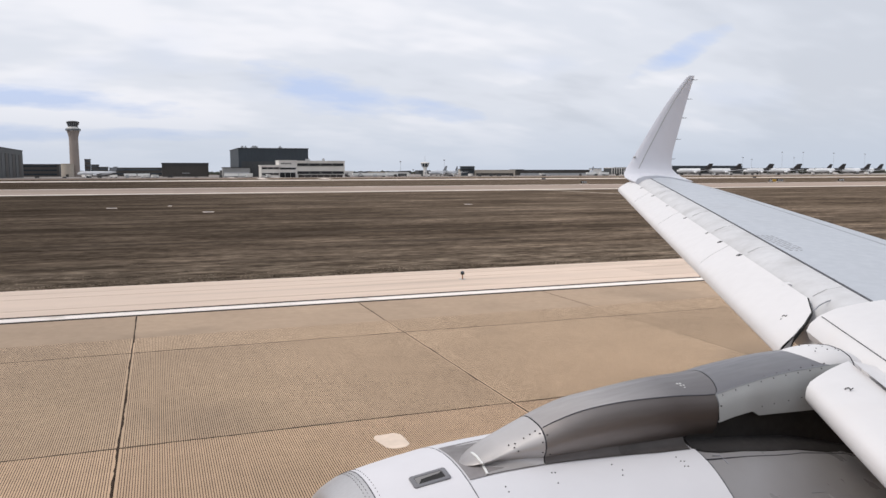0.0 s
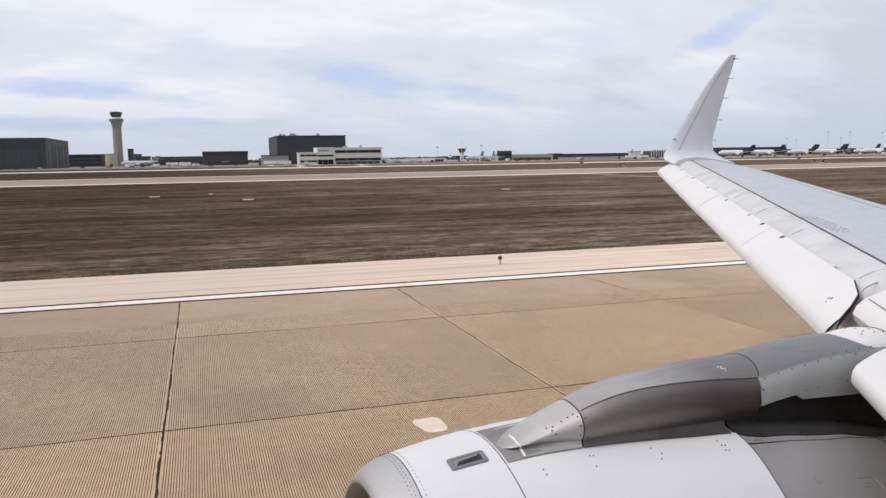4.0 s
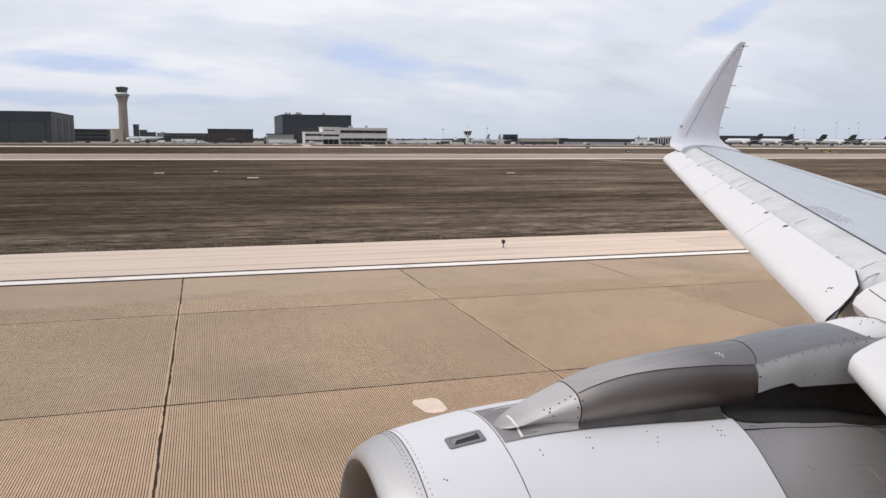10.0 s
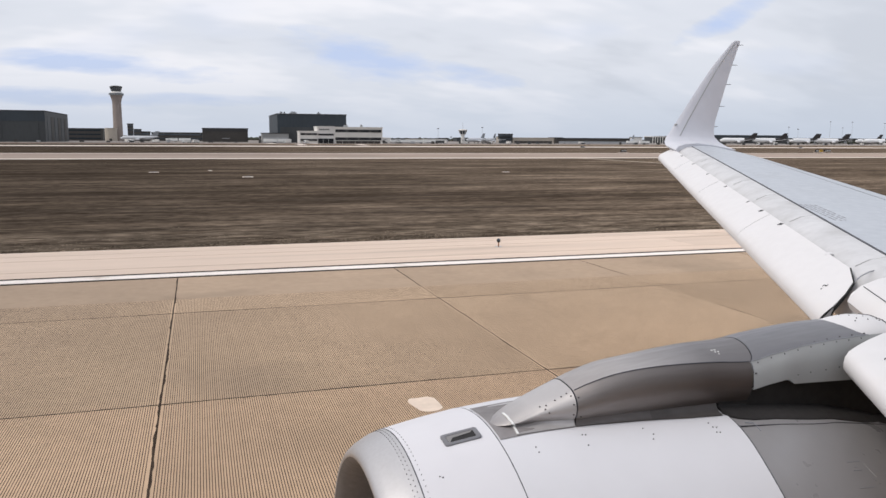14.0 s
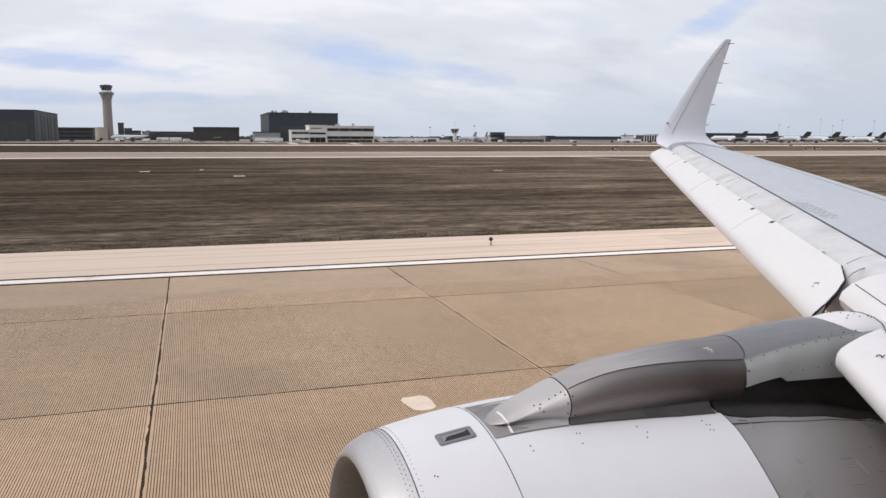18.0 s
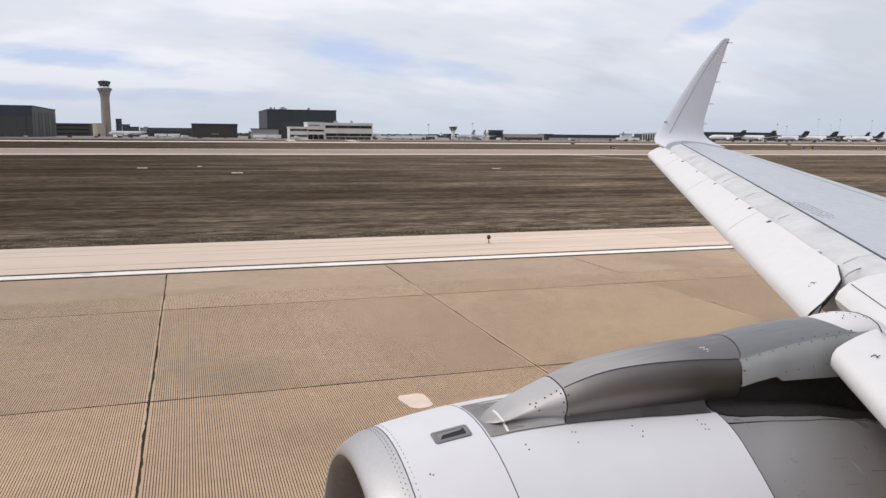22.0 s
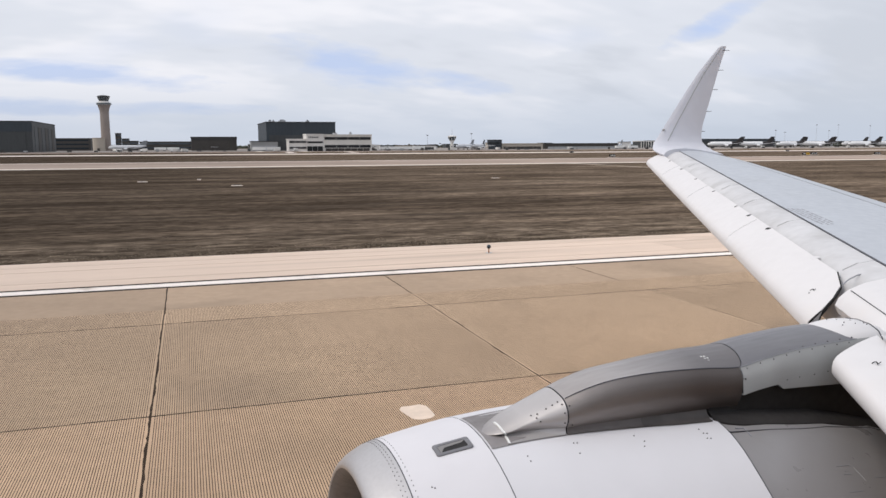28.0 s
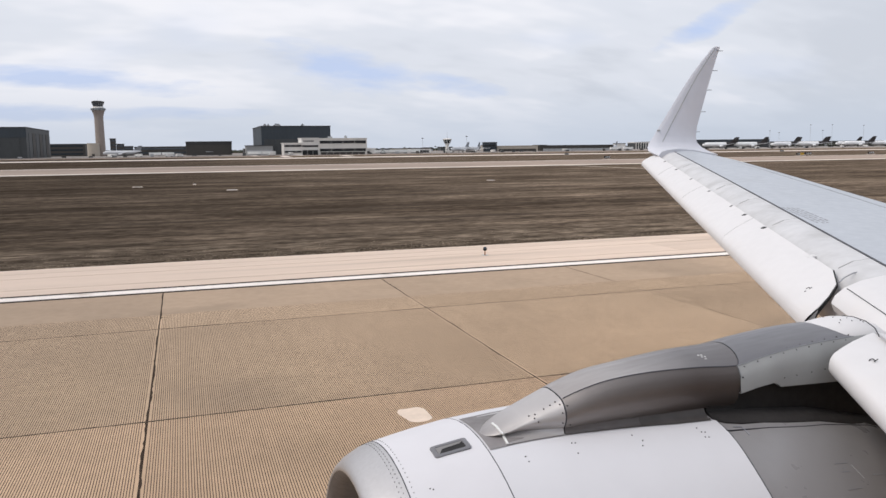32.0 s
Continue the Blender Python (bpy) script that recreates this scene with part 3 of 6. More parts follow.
def crossing(x, w, flare, mat, name, label):
    """A taxiway that joins the runway with rounded fillets."""
    prof = []
    for i in range(17):
        t = i / 16
        y = 34.7 + (184 - 34.7) * t
        f = flare * (max(0, 1 - t / 0.30) ** 2 + max(0, (t - 0.72) / 0.28) ** 2)
        prof.append((y, w / 2 + f))
    bm = loft([[Vector((x - hw, y, -0.2)), Vector((x - hw, y, -0.012)), Vector((x + hw, y, -0.012)), Vector((x + hw, y, -0.2))] for y, hw in prof])
    road = tagged(link_mesh(name, bm, mat), label, "taxiway", kind="structure")
    for s in (-1, 1):
        for o in (0.6, 1.1):
            part("edge_marking", strip([(x + s * (hw - o), y, -0.010) for y, hw in prof], 0.22, 0.004, (0, 0, 1)), ROADYELLOW, road, "yellow double edge marking")
    part("lead_line", strip([(x + 26 * max(0, 1 - t / 0.5) ** 2, 34.7 + 149 * t, -0.010) for t in [i / 12 for i in range(13)]], 0.35, 0.004, (0, 0, 1)), ROADYELLOW, road, "yellow lead-in line")
    # holding position: two solid and two dashed bars, with a painted red sign block
    for k, yy in enumerate((108.0, 108.6)):
        part("hold_line", boxes((x - w / 2 + 1, x + w / 2 - 1, yy, yy + 0.3, -0.012, -0.007)), ROADYELLOW, road, "solid yellow holding line")
    for yy in (107.4, 106.8):
        bmh = bmesh.new()
        for i in range(int((w - 2) / 1.8)):
            box(bmh, x - w / 2 + 1 + 1.8 * i, x - w / 2 + 1.9 + 1.8 * i, yy, yy + 0.3, -0.012, -0.007)
        part("hold_line", bmh, ROADYELLOW, road, "dashed yellow holding line")
    for o in (-9, 6):
        blk = part("painted_sign", boxes((x + o, x + o + 6, 111, 114, -0.012, -0.008)), SIGNRED, road, "red painted sign block on the concrete")
        for i in range(4):
            part("symbol_bar", boxes((x + o + 0.8 + 1.25 * i, x + o + 1.5 + 1.25 * i, 111.5, 113.5, -0.009, -0.005)), SIGNWHITE, blk)
    return road


crossing(236, 46, 46, TAXI, "taxiway_crossing", "tan concrete taxiway joining the runway")
crossing(365, 40, 40, TAXI, "taxiway_crossing", "tan concrete taxiway joining the runway")
crossing(-255, 46, 46, TAXI, "taxiway_crossing", "tan concrete taxiway joining the runway")
crossing(-590, 52, 48, ASPHALT, "taxiway_crossing", "taxiway with dark asphalt shoulders joining the runway")
crossing(690, 46, 46, TAXI, "taxiway_crossing", "tan concrete taxiway joining the runway")


# ---------------------------------------------------------------- the airliner that carries the camera
FY, FZ = -2.05, 4.10                    # fuselage axis
EY, EZ = 3.85, 1.851                    # engine axis
DIH = 0.0858
airliner = thing("airliner", "narrow-body airliner with white slats out and tall winglet, on the runway", "airliner", (PLANE_X + 6, FY, 0))
AT = Matrix.Translation((-6, -FY, 0))


def apart(name, bm, mat, label="", smooth=True, parent=None):
    """A part of the airliner, given in world metres."""
    bm.transform(AT)
    if name in ("seam", "stencil_bar", "sealant_line", "ridge_seam", "seal_line", "track_slot", "fastener", "rivets"):
        smooth = False
    return part(name, bm, mat, parent or airliner, label, smooth)


def lift(y):
    """Height of the wing above its line at y = 4.6, with the bend of the loaded wing."""
    return DIH * (y - 4.6) - 0.055 * max(0.0, (y - 4.6) / 11.4) ** 2


def x_slat(y):
    return 2.05 + 0.52 * y - 0.028 * math.sin(math.pi * max(0.0, min(1.0, (y - 4.6) / 11.4)))


def x_line(y):
    return 2.98 + 0.51 * y


def x_tail(y):
    return 5.78 + 0.405 * y - 0.10 * max(0.0, y - 14.0) if y > 4.4 else 7.56 + (4.4 - y) * 0.02


# fuselage: a tube with tapered ends
fus = []
for x, r, dz in ((-14.6, 0.25, -0.7), (-13.9, 0.95, -0.5), (-12.4, 1.55, -0.2), (-10.2, 1.9, 0), (-7, 1.975, 0), (0, 1.975, 0), (8, 1.975, 0), (16, 1.975, 0), (21, 1.6, 0.35), (26, 0.9, 0.9), (29, 0.3, 1.2)):
    fus.append(circle(x, FY, FZ + dz, r, 40))
apart("fuselage", loft(fus), FUSGREY, "silver-grey painted fuselage tube")


def wing_ring(y, xa, xb, stations):
    return [Vector((xa + (xb - xa) * u, y, w + lift(y))) for u, w in stations]


# fixed leading edge: rounded nose between the slat and the seal line
nose_st = [-1.6, 0.5, 2.5, 3.0, 3.3, 4.7, 6.0, 8.0, 10.0, 12.0, 14.0, 15.6, 15.98]
NOSE = [(1.0, 3.695), (0.7, 3.675), (0.45, 3.625), (0.2, 3.535), (0.06, 3.44), (0.0, 3.34), (0.05, 3.26), (0.3, 3.19), (0.65, 3.15), (1.0, 3.13)]
# inboard of y = 3.2 the nose reaches forward, shaped to keep sun out
apart("leading_edge", loft([wing_ring(y, x_slat(y) + (0.30 if y > 3.2 else 0.02), x_line(y), [(u, w) for u, w in NOSE]) for y in nose_st], ring=False), NOSEGREY,
      "worn light grey fixed leading edge")
# wing box: upper and lower skins behind the seal line
box_st = [-1.6, 1.0, 3.0, 4.4, 6.0, 8.0, 10.0, 12.0, 14.0, 14.8, 15.35]
UP = [(0.0, 3.695), (0.2, 3.715), (0.4, 3.71), (0.6, 3.685), (0.8, 3.645), (1.0, 3.59), (1.0, 3.575), (0.7, 3.45), (0.4, 3.26), (0.15, 3.15), (0.0, 3.13)]


def thick(y):
    return 1.0 if y < 4.4 else 1.0 - 0.55 * (y - 4.4) / 11.5


def box_ring(y):
    k = thick(y)
    return [Vector((x_line(y) + (x_tail(y) - x_line(y)) * u, y, lift(y) + (w if i < 6 else 3.64 - (3.64 - w) * k))) for i, (u, w) in enumerate(UP)]


apart("wing_panel", loft([box_ring(y) for y in box_st]), WINGGREY, "pale grey upper wing skin")


def low_ring(y):
    r = box_ring(y)
    return [p - Vector((0, 0, 0.006)) for p in r[6:]]


# extra lower skin out of view, dark to cut light bounced under the wing
apart("lower_skin", loft([low_ring(y) for y in box_st], ring=False), PYLONTOP, "grey lower wing skin, unseen, added to cut bounced light")


def upper_z(y, u):
    for (u0, w0), (u1, w1) in zip(UP[:5], UP[1:6]):
        if u <= u1:
            return lift(y) + w0 + (w1 - w0) * (u - u0) / (u1 - u0)
    return lift(y) + 3.59


def on_wing(y, u, up=0.0):
    return Vector((x_line(y) + (x_tail(y) - x_line(y)) * u, y, upper_z(y, u) + up))


# dark seal line, trailing edge surfaces and their seams
apart("seal_line", strip([on_wing(y, 0.0, 0.001) for y in [2.0 + 1.0 * i for i in range(14)] + [15.7]], 0.025, 0.003, (0, 0, 1)), SEAM, "dark blue-grey seal line along the wing")
apart("seam", strip([on_wing(y, 0.83, 0.001) for y in [4.5 + 1.1 * i for i in range(10)]], 0.014, 0.002, (0, 0, 1)), STENCIL, "thin seam before the trailing edge")


def te_piece(ya, yb, label):
    sec = []
    for i in range(7):
        y = ya + (yb - ya) * i / 6
        p, q = on_wing(y, 0.845, 0.004), on_wing(y, 1.0, 0.004)
        tail = q + Vector((0.10, 0, -0.012))
        sec.append([p, p + (q - p) * 0.5 + Vector((0, 0, 0.003)), tail, tail - Vector((0, 0, 0.008)), p - Vector((0, 0, 0.03))])
    apart("flap" if yb < 11.5 else "aileron", loft(sec), WINGGREY, label)


te_piece(4.5, 9.2, "pale grey trailing edge flap")
te_piece(9.22, 11.4, "pale grey trailing edge flap")
te_piece(11.42, 14.9, "pale grey aileron at the trailing edge")
# chordwise seams on the worn leading edge strip
for y in (5.0, 6.85, 8.3, 9.65, 12.6):
    pts = [Vector((x_slat(y) + 0.30 + (x_line(y) - x_slat(y) - 0.30) * u, y + 0.04 * math.sin(u * 3), w + lift(y) + 0.001)) for u, w in NOSE[:4][::-1]]
    apart("seam", strip(pts[1:], 0.0045, 0.0012, (0, 0, 1)), PALESEAM, "fine panel seam")
# faint stencil lettering by the seal line, too worn to read
rl = random.Random(9)
for i in range(4):
    y = 7.52 - 0.04 * i
    while y > 6.5 + 0.12 * (i == 3):
        w = rl.uniform(0.04, 0.12)
        u, v = (0.022 + 0.026 * i + 0.034 * (7.5 - yy) for yy in (y, y - w))
        apart("stencil_bar", strip([on_wing(y, u, 0.0012), on_wing(y - w, v, 0.0012)], 0.022, 0.0006, (0, 0, 1)), STENCIL, "faded grey stencil bar")
        y -= w + rl.uniform(0.03, 0.06)

# slats: curved white panels drooped ahead of the nose
SLAT = [(0.53, 0.245), (0.42, 0.205), (0.28, 0.145), (0.14, 0.073), (0.05, 0.018), (0.012, -0.030), (0.0, -0.075), (0.0, -0.12), (0.035, -0.155), (0.085, -0.165),
        (0.085, -0.13), (0.075, -0.07), (0.115, 0.015), (0.27, 0.112), (0.41, 0.183), (0.53, 0.236)]


def slat_u(u):
    """Height of the slat's upper face at u, above its reference line."""
    for (u1, w1), (u0, w0) in zip(SLAT[:5], SLAT[1:6]):
        if u0 <= u <= u1:
            return w0 + (w1 - w0) * (u - u0) / (u1 - u0)
    return 0.0


def slat_size(y):
    return 0.88 - 0.18 * max(0.0, (y - 4.6) / 11.4)


def on_slat(y, u, up=0.0, dx=0.0, dz=0.0, size=1.0):
    s = slat_size(y) * size
    return Vector((x_slat(y) + dx + u * s, y, 3.47 + dz + lift(y) + (slat_u(u) - 0.07) * s + up))


def slat_piece(ya, yb, cut_a=None, skew_b=0.0, label="white drooped leading edge slat", dx=0.0, dz=0.0, size=1.0, flat=0.0):
    """One slat from ya to yb; cut_a: how far the inboard end is set back along the chord."""
    sec = []
    for i in range(9):
        f = i / 8
        ring = []
        for u, w in SLAT:
            k = u / 0.53
            back = cut_a(k) if cut_a else 0.0
            y = ya + (yb - ya) * f + back * (1 - f) + skew_b * f * k
            s = slat_size(y) * size
            ring.append(Vector((x_slat(y) + dx + u * s, y, 3.47 + dz + lift(y) + (w - 0.07) * s - flat * u)))
        sec.append(ring)
    return apart("slat", loft(sec), SLATWHITE, label)


def inboard_cut(k):
    """The slat's inboard end: curving in towards the rear, with a clipped corner."""
    ks = ((0.0, 0.0), (0.04, -0.04), (0.15, -0.06), (0.4, -0.02), (0.72, 0.06), (0.81, 0.14), (0.89, 0.24), (1.0, 0.40))
    return next(a + (b - a) * (k - ka) / (kb - ka) for (ka, a), (kb, b) in zip(ks, ks[1:]) if k <= kb + 1e-6)


slat_piece(4.60, 7.35, inboard_cut, 0.02)
slat_piece(7.356, 10.205)
slat_piece(10.211, 13.105)
slat_piece(13.111, 15.95, None, -0.12)
slat_piece(-0.1, 3.44, None, 0.12, "white inboard slat beside the engine pylon", -0.31, 0.16, 0.85, 0.24)
# unseen filler added so that no sun slips through the slat gap
apart("cove_panel", loft([[on_slat(y, 0.52, -0.02, -0.31, 0.08, 0.85), Vector((x_slat(y) + 0.30, y, 3.60 + lift(y))), Vector((x_slat(y) + 0.55, y, 3.64 + lift(y)))] for y in (-0.1, 1.0, 2.0, 3.0, 3.5)], ring=False), SLATWHITE, "white filler behind the inboard slat, added to stop sun")
# dark gap seal at the slat's inboard end
end = []
for u, w in SLAT:
    y = 4.60 + inboard_cut(u / 0.53)
    end.append(Vector((x_slat(y) + u * 0.88, y, 3.47 + (w - 0.07) * 0.88 + lift(y))))
apart("end_rib", loft([[p + Vector((0.010, -0.006, -0.004)) for p in end], [p + Vector((0.010, 0.02, -0.004)) for p in end]]), GAPSHADE, "dark end rib of the slat")
# slat track cut-outs: small dark slots along the slats' rear edge
for y, wd in ((6.85, 0.055), (7.65, 0.05), (8.3, 0.022), (9.65, 0.03), (11.1, 0.032), (12.6, 0.06), (14.15, 0.045), (15.5, 0.04)):
    apart("track_slot", strip([on_slat(y, u, 0.001) for u in (0.465, 0.490, 0.515)], wd, 0.003, (-0.4, 0, 1)), SLOTBLACK, "small dark slat track slot")
apart("track_bracket", loft([[on_slat(y, 0.48) + Vector((a, 0, b)) for a, b in ((0.0, 0.002), (0.04, 0.014), (0.10, 0.012), (0.10, 0.0), (0.0, -0.02))] for y in (5.48, 5.545)]), SLATWHITE, "small white slat track bracket")
for y in (7.36, 10.21, 13.11):
    apart("seam", strip([on_slat(y, u, 0.001) for u in (0.05, 0.14, 0.28, 0.42, 0.52)], 0.0035, 0.0012, (-0.4, 0, 1)), PALESEAM, "fine joint between slats")

# white nose block between the slats, over the pylon
nb = []
for y in (3.1, 3.5, 3.9, 4.3, 4.44, 4.48):
    nb.append([Vector((2.32 + 0.505 * y + u, y, w + lift(y) * 0.9)) for u, w in ((0.78, 3.715), (0.5, 3.70), (0.28, 3.675), (0.12, 3.63 * 1.0), (0.03, 3.575), (0.0, 3.52), (0.03, 3.46), (0.12, 3.42), (0.3, 3.40), (0.78, 3.40))])
apart("nose_block", loft(nb), SLATWHITE, "white fixed wing nose above the pylon")
apart("seam", strip([Vector((2.32 + 0.505 * y + 0.125, y, 3.634 + lift(y) * 0.9)) for y in (3.1, 3.5, 3.9, 4.3, 4.44)], 0.005, 0.003, (-0.5, 0, 1)), SEAM, "dark seam along the wing nose")
apart("seam", strip([Vector(p) for p in [(4.75, 4.58, 3.640), (4.93, 4.70, 3.650), (5.11, 4.79, 3.660), (5.29, 4.85, 3.660), (5.40, 4.87, 3.660), (5.35, 4.78, 3.660), (5.23, 4.68, 3.650)]], 0.006, 0.004, (0, 0, 1)), STENCIL, "curved thin gap behind the slat end")


def numeral(text, at, size, turn):
    cu = bpy.data.curves.new("numeral", "FONT")
    cu.body, cu.size, cu.extrude = text, size, 0.001
    tmp = bpy.data.objects.new("numeral", cu)
    scene.collection.objects.link(tmp)
    me = bpy.data.meshes.new_from_object(tmp.evaluated_get(bpy.context.evaluated_depsgraph_get()))
    bpy.data.objects.remove(tmp)
    me.materials.clear()
    me.materials.append(SIGNBLACK)
    ob = new("numeral", me)
    return ob


def slat_mark(text, y, u, size, dx=0.0, dz=0.0, chord=1.0):
    n = numeral(text, None, size, 0)
    s0 = on_slat(y, u, 0.003, dx, dz, chord)
    ax = (on_slat(y, u + 0.05) - on_slat(y, u - 0.05)).normalized()
    nrm = ax.cross(Vector((0.52, 1.0, 0.086)).normalized()).normalized()
    ay = nrm.cross(ax).normalized()
    m = Matrix((ax, ay, nrm)).transposed().to_4x4()
    m.translation = s0 + Vector((-6, -FY, 0))
    n.matrix_basis = m
    n.parent = airliner
    tagged(n, "small black stencilled numeral")
    d = s0 + ax * -0.035 + ay * 0.012
    bmd = bmesh.new()
    bmesh.ops.create_cone(bmd, cap_ends=True, segments=10, radius1=size * 0.09, radius2=size * 0.09, depth=0.003, matrix=Matrix.Translation(d) @ nrm.to_track_quat("Z", "Y").to_matrix().to_4x4())
    apart("mark_dot", bmd, SIGNBLACK, "small black dot", smooth=False)


slat_mark("2", 4.90, 0.21, 0.066)
slat_mark("2", 3.18, 0.25, 0.068, -0.31, 0.103, 0.85)

# winglet: wing tip curving up into a tall swept blade
WL = [(15.2, 4.50, 10.30, 11.92, 0, 0.30), (15.6, 4.545, 10.44, 12.06, 4, 0.26), (15.88, 4.60, 10.48, 12.12, 22, 0.20), (16.05, 4.68, 10.56, 12.09, 48, 0.15),
      (16.13, 4.80, 10.66, 12.01, 70, 0.12), (16.17, 4.95, 10.80, 12.01, 80, 0.105), (16.20, 5.20, 10.99, 12.06, 84, 0.095), (16.22, 5.58, 11.265, 12.185, 85, 0.085), (16.24, 6.02, 11.58, 12.33, 85, 0.07),
      (16.26, 6.45, 11.91, 12.475, 85, 0.055), (16.27, 6.76, 12.18, 12.585, 85, 0.045), (16.28, 6.95, 12.36, 12.655, 85, 0.04), (16.28, 7.07, 12.47, 12.70, 85, 0.03), (16.28, 7.12, 12.555, 12.715, 85, 0.02)]
PROF = [(0, 0), (0.05, 0.55), (0.15, 0.85), (0.35, 1.0), (0.6, 0.75), (0.85, 0.3), (1, 0.04), (1, -0.04), (0.85, -0.3), (0.6, -0.75), (0.35, -1), (0.15, -0.85), (0.05, -0.55)]
sec = []
for y, z, xa, xb, tilt, th in WL:
    nv = Vector((0, -math.sin(radians(tilt)), math.cos(radians(tilt))))
    sec.append([Vector((xa + (xb - xa) * u, y, z - 0.02)) + nv * th / 2 * w for u, w in PROF])
apart("winglet", loft(sec), WINGLETWHITE, "tall white upswept winglet")
# seam behind the winglet's leading edge, position lamp and static wicks
apart("seam", strip([Vector((xa + 0.22 * (xb - xa) + 0.04, y - math.sin(radians(tilt)) * th * 0.47, z - 0.02 + math.cos(radians(tilt)) * th * 0.47)) for y, z, xa, xb, tilt, th in WL[4:13]], 0.018, 0.006, (0, -1, 0.1)), PANELGREY, "thin seam on the winglet")
apart("position_lamp", boxes((10.90, 10.96, 16.13, 16.19, 5.05, 5.09), bevel=0.012), PANELGREY, "small dark position lamp")
for z in (7.0, 6.52, 6.05, 5.52, 5.03):
    x = 12.0 + 0.655 * (z - 4.95) / 2.1
    apart("static_wick", rod(bmesh.new(), (x - 0.02, 16.27, z), (x + 0.17, 16.27, z + 0.005), 0.009, 0.005, 6), SEAM, "thin dark static wick")

# engine nacelle
def ring_skin(prof, n=64, a0=0.0, a1=360.0, bow=0):
    """A skin of revolution; bow: how many of its rings, from the end (or, below 0, from the start), follow the cowl's bowed edge."""
    rings = [circle(x, EY, EZ, r, n, a0, a1) for x, r in prof]
    for ring in (rings[-bow:] if bow > 0 else rings[:-bow] if bow < 0 else []):
        for v in ring:
            a = math.degrees(math.atan2(v.z - EZ, v.y - EY)) % 360
            v.x += 0.034 * math.exp(-((a - 108) / 11) ** 2)
    return loft(rings, ring=a1 - a0 >= 360, caps=False)


LIP = [(0.783, 1.080), (0.780, 1.090), (0.783, 1.102), (0.800, 1.126), (0.833, 1.153), (0.885, 1.181), (0.93, 1.203), (0.981, 1.2175)]
nacelle = apart("nacelle", ring_skin([(0.985, 1.2175), (1.1, 1.240), (1.25, 1.266), (1.4525, 1.2945)]), SKINWHITE, "white painted engine nacelle")
apart("lip", ring_skin(LIP), LIPMETAL, "bare metal intake lip", parent=nacelle)
# its front rings paint the inner lip's dark reflection in the liner's colour
apart("intake_duct", ring_skin([(0.784, 1.079), (0.80, 1.058), (0.83, 1.035), (0.89, 1.010), (0.96, 0.995), (1.06, 0.985), (1.3, 0.96), (1.6, 0.95), (1.95, 0.96)]), DUCT, "dark lined intake duct, inner lip's dark reflection painted in", parent=nacelle)
apart("fan_cowl", ring_skin([(1.4575, 1.2945), (1.7, 1.315), (2.0, 1.330), (2.4, 1.338), (2.781, 1.337)], 128, bow=1), FANWHITE, "white fan cowl", parent=nacelle)
apart("reverser_cowl", ring_skin([(2.79, 1.330), (3.1, 1.322), (3.5, 1.285), (3.9, 1.20), (4.3, 1.06), (4.32, 1.02), (3.6, 1.0)], 128, bow=-1), REVERSER, "white rear cowl, the wing's shade put into its grey", parent=nacelle)
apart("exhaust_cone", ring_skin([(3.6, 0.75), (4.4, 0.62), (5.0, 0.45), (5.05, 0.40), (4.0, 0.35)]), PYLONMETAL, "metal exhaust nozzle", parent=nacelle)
for x, r in ((0.983, 1.2165), (1.455, 1.2925), (2.785, 1.3345)):
    apart("seam", ring_skin([(x - 0.0025, r - 0.02), (x - 0.0025, r + 0.0022), (x + 0.0025, r + 0.0022), (x + 0.0025, r - 0.02)], 128, bow=4 if x > 2 else 0), SEAM, "dark circumferential seam", parent=nacelle)
bm = bmesh.new()
for k in range(24):
    a = radians(15 * k)
    d, s = Vector((0, math.cos(a), math.sin(a))), Vector((0, -math.sin(a), math.cos(a)))
    c = Vector((1.88, EY, EZ))
    v = [bm.verts.new(c + d * r + s * t + Vector((xx, 0, 0))) for r, t, xx in ((0.3, -0.05, -0.05), (0.95, -0.10, -0.07), (0.95, 0.10, 0.05), (0.3, 0.05, 0.02))]
    bm.faces.new(v)
apart("fan", bm, STEEL, "dark grey fan blades", parent=nacelle)
apart("spinner", loft([circle(x, EY, EZ, r, 24) for x, r in ((1.45, 0.02), (1.55, 0.14), (1.75, 0.25), (1.95, 0.3))]), DUCT, "grey fan spinner", parent=nacelle)


def on_nacelle(x, deg, up=0.0):
    prof = LIP[4:] + [(1.25, 1.266), (1.448, 1.294), (1.7, 1.315), (2.0, 1.330), (2.4, 1.338), (2.775, 1.337), (3.1, 1.322), (3.5, 1.285), (3.9, 1.20), (4.3, 1.06)]
    r = 1.2 if x < 1 else 1.20
    for (xa, ra), (xb, rb) in zip(prof, prof[1:]):
        if xa <= x <= xb:
            r = ra + (rb - ra) * (x - xa) / (xb - xa)
    r += up
    return Vector((x, EY + r * math.cos(radians(deg)), EZ + r * math.sin(radians(deg))))


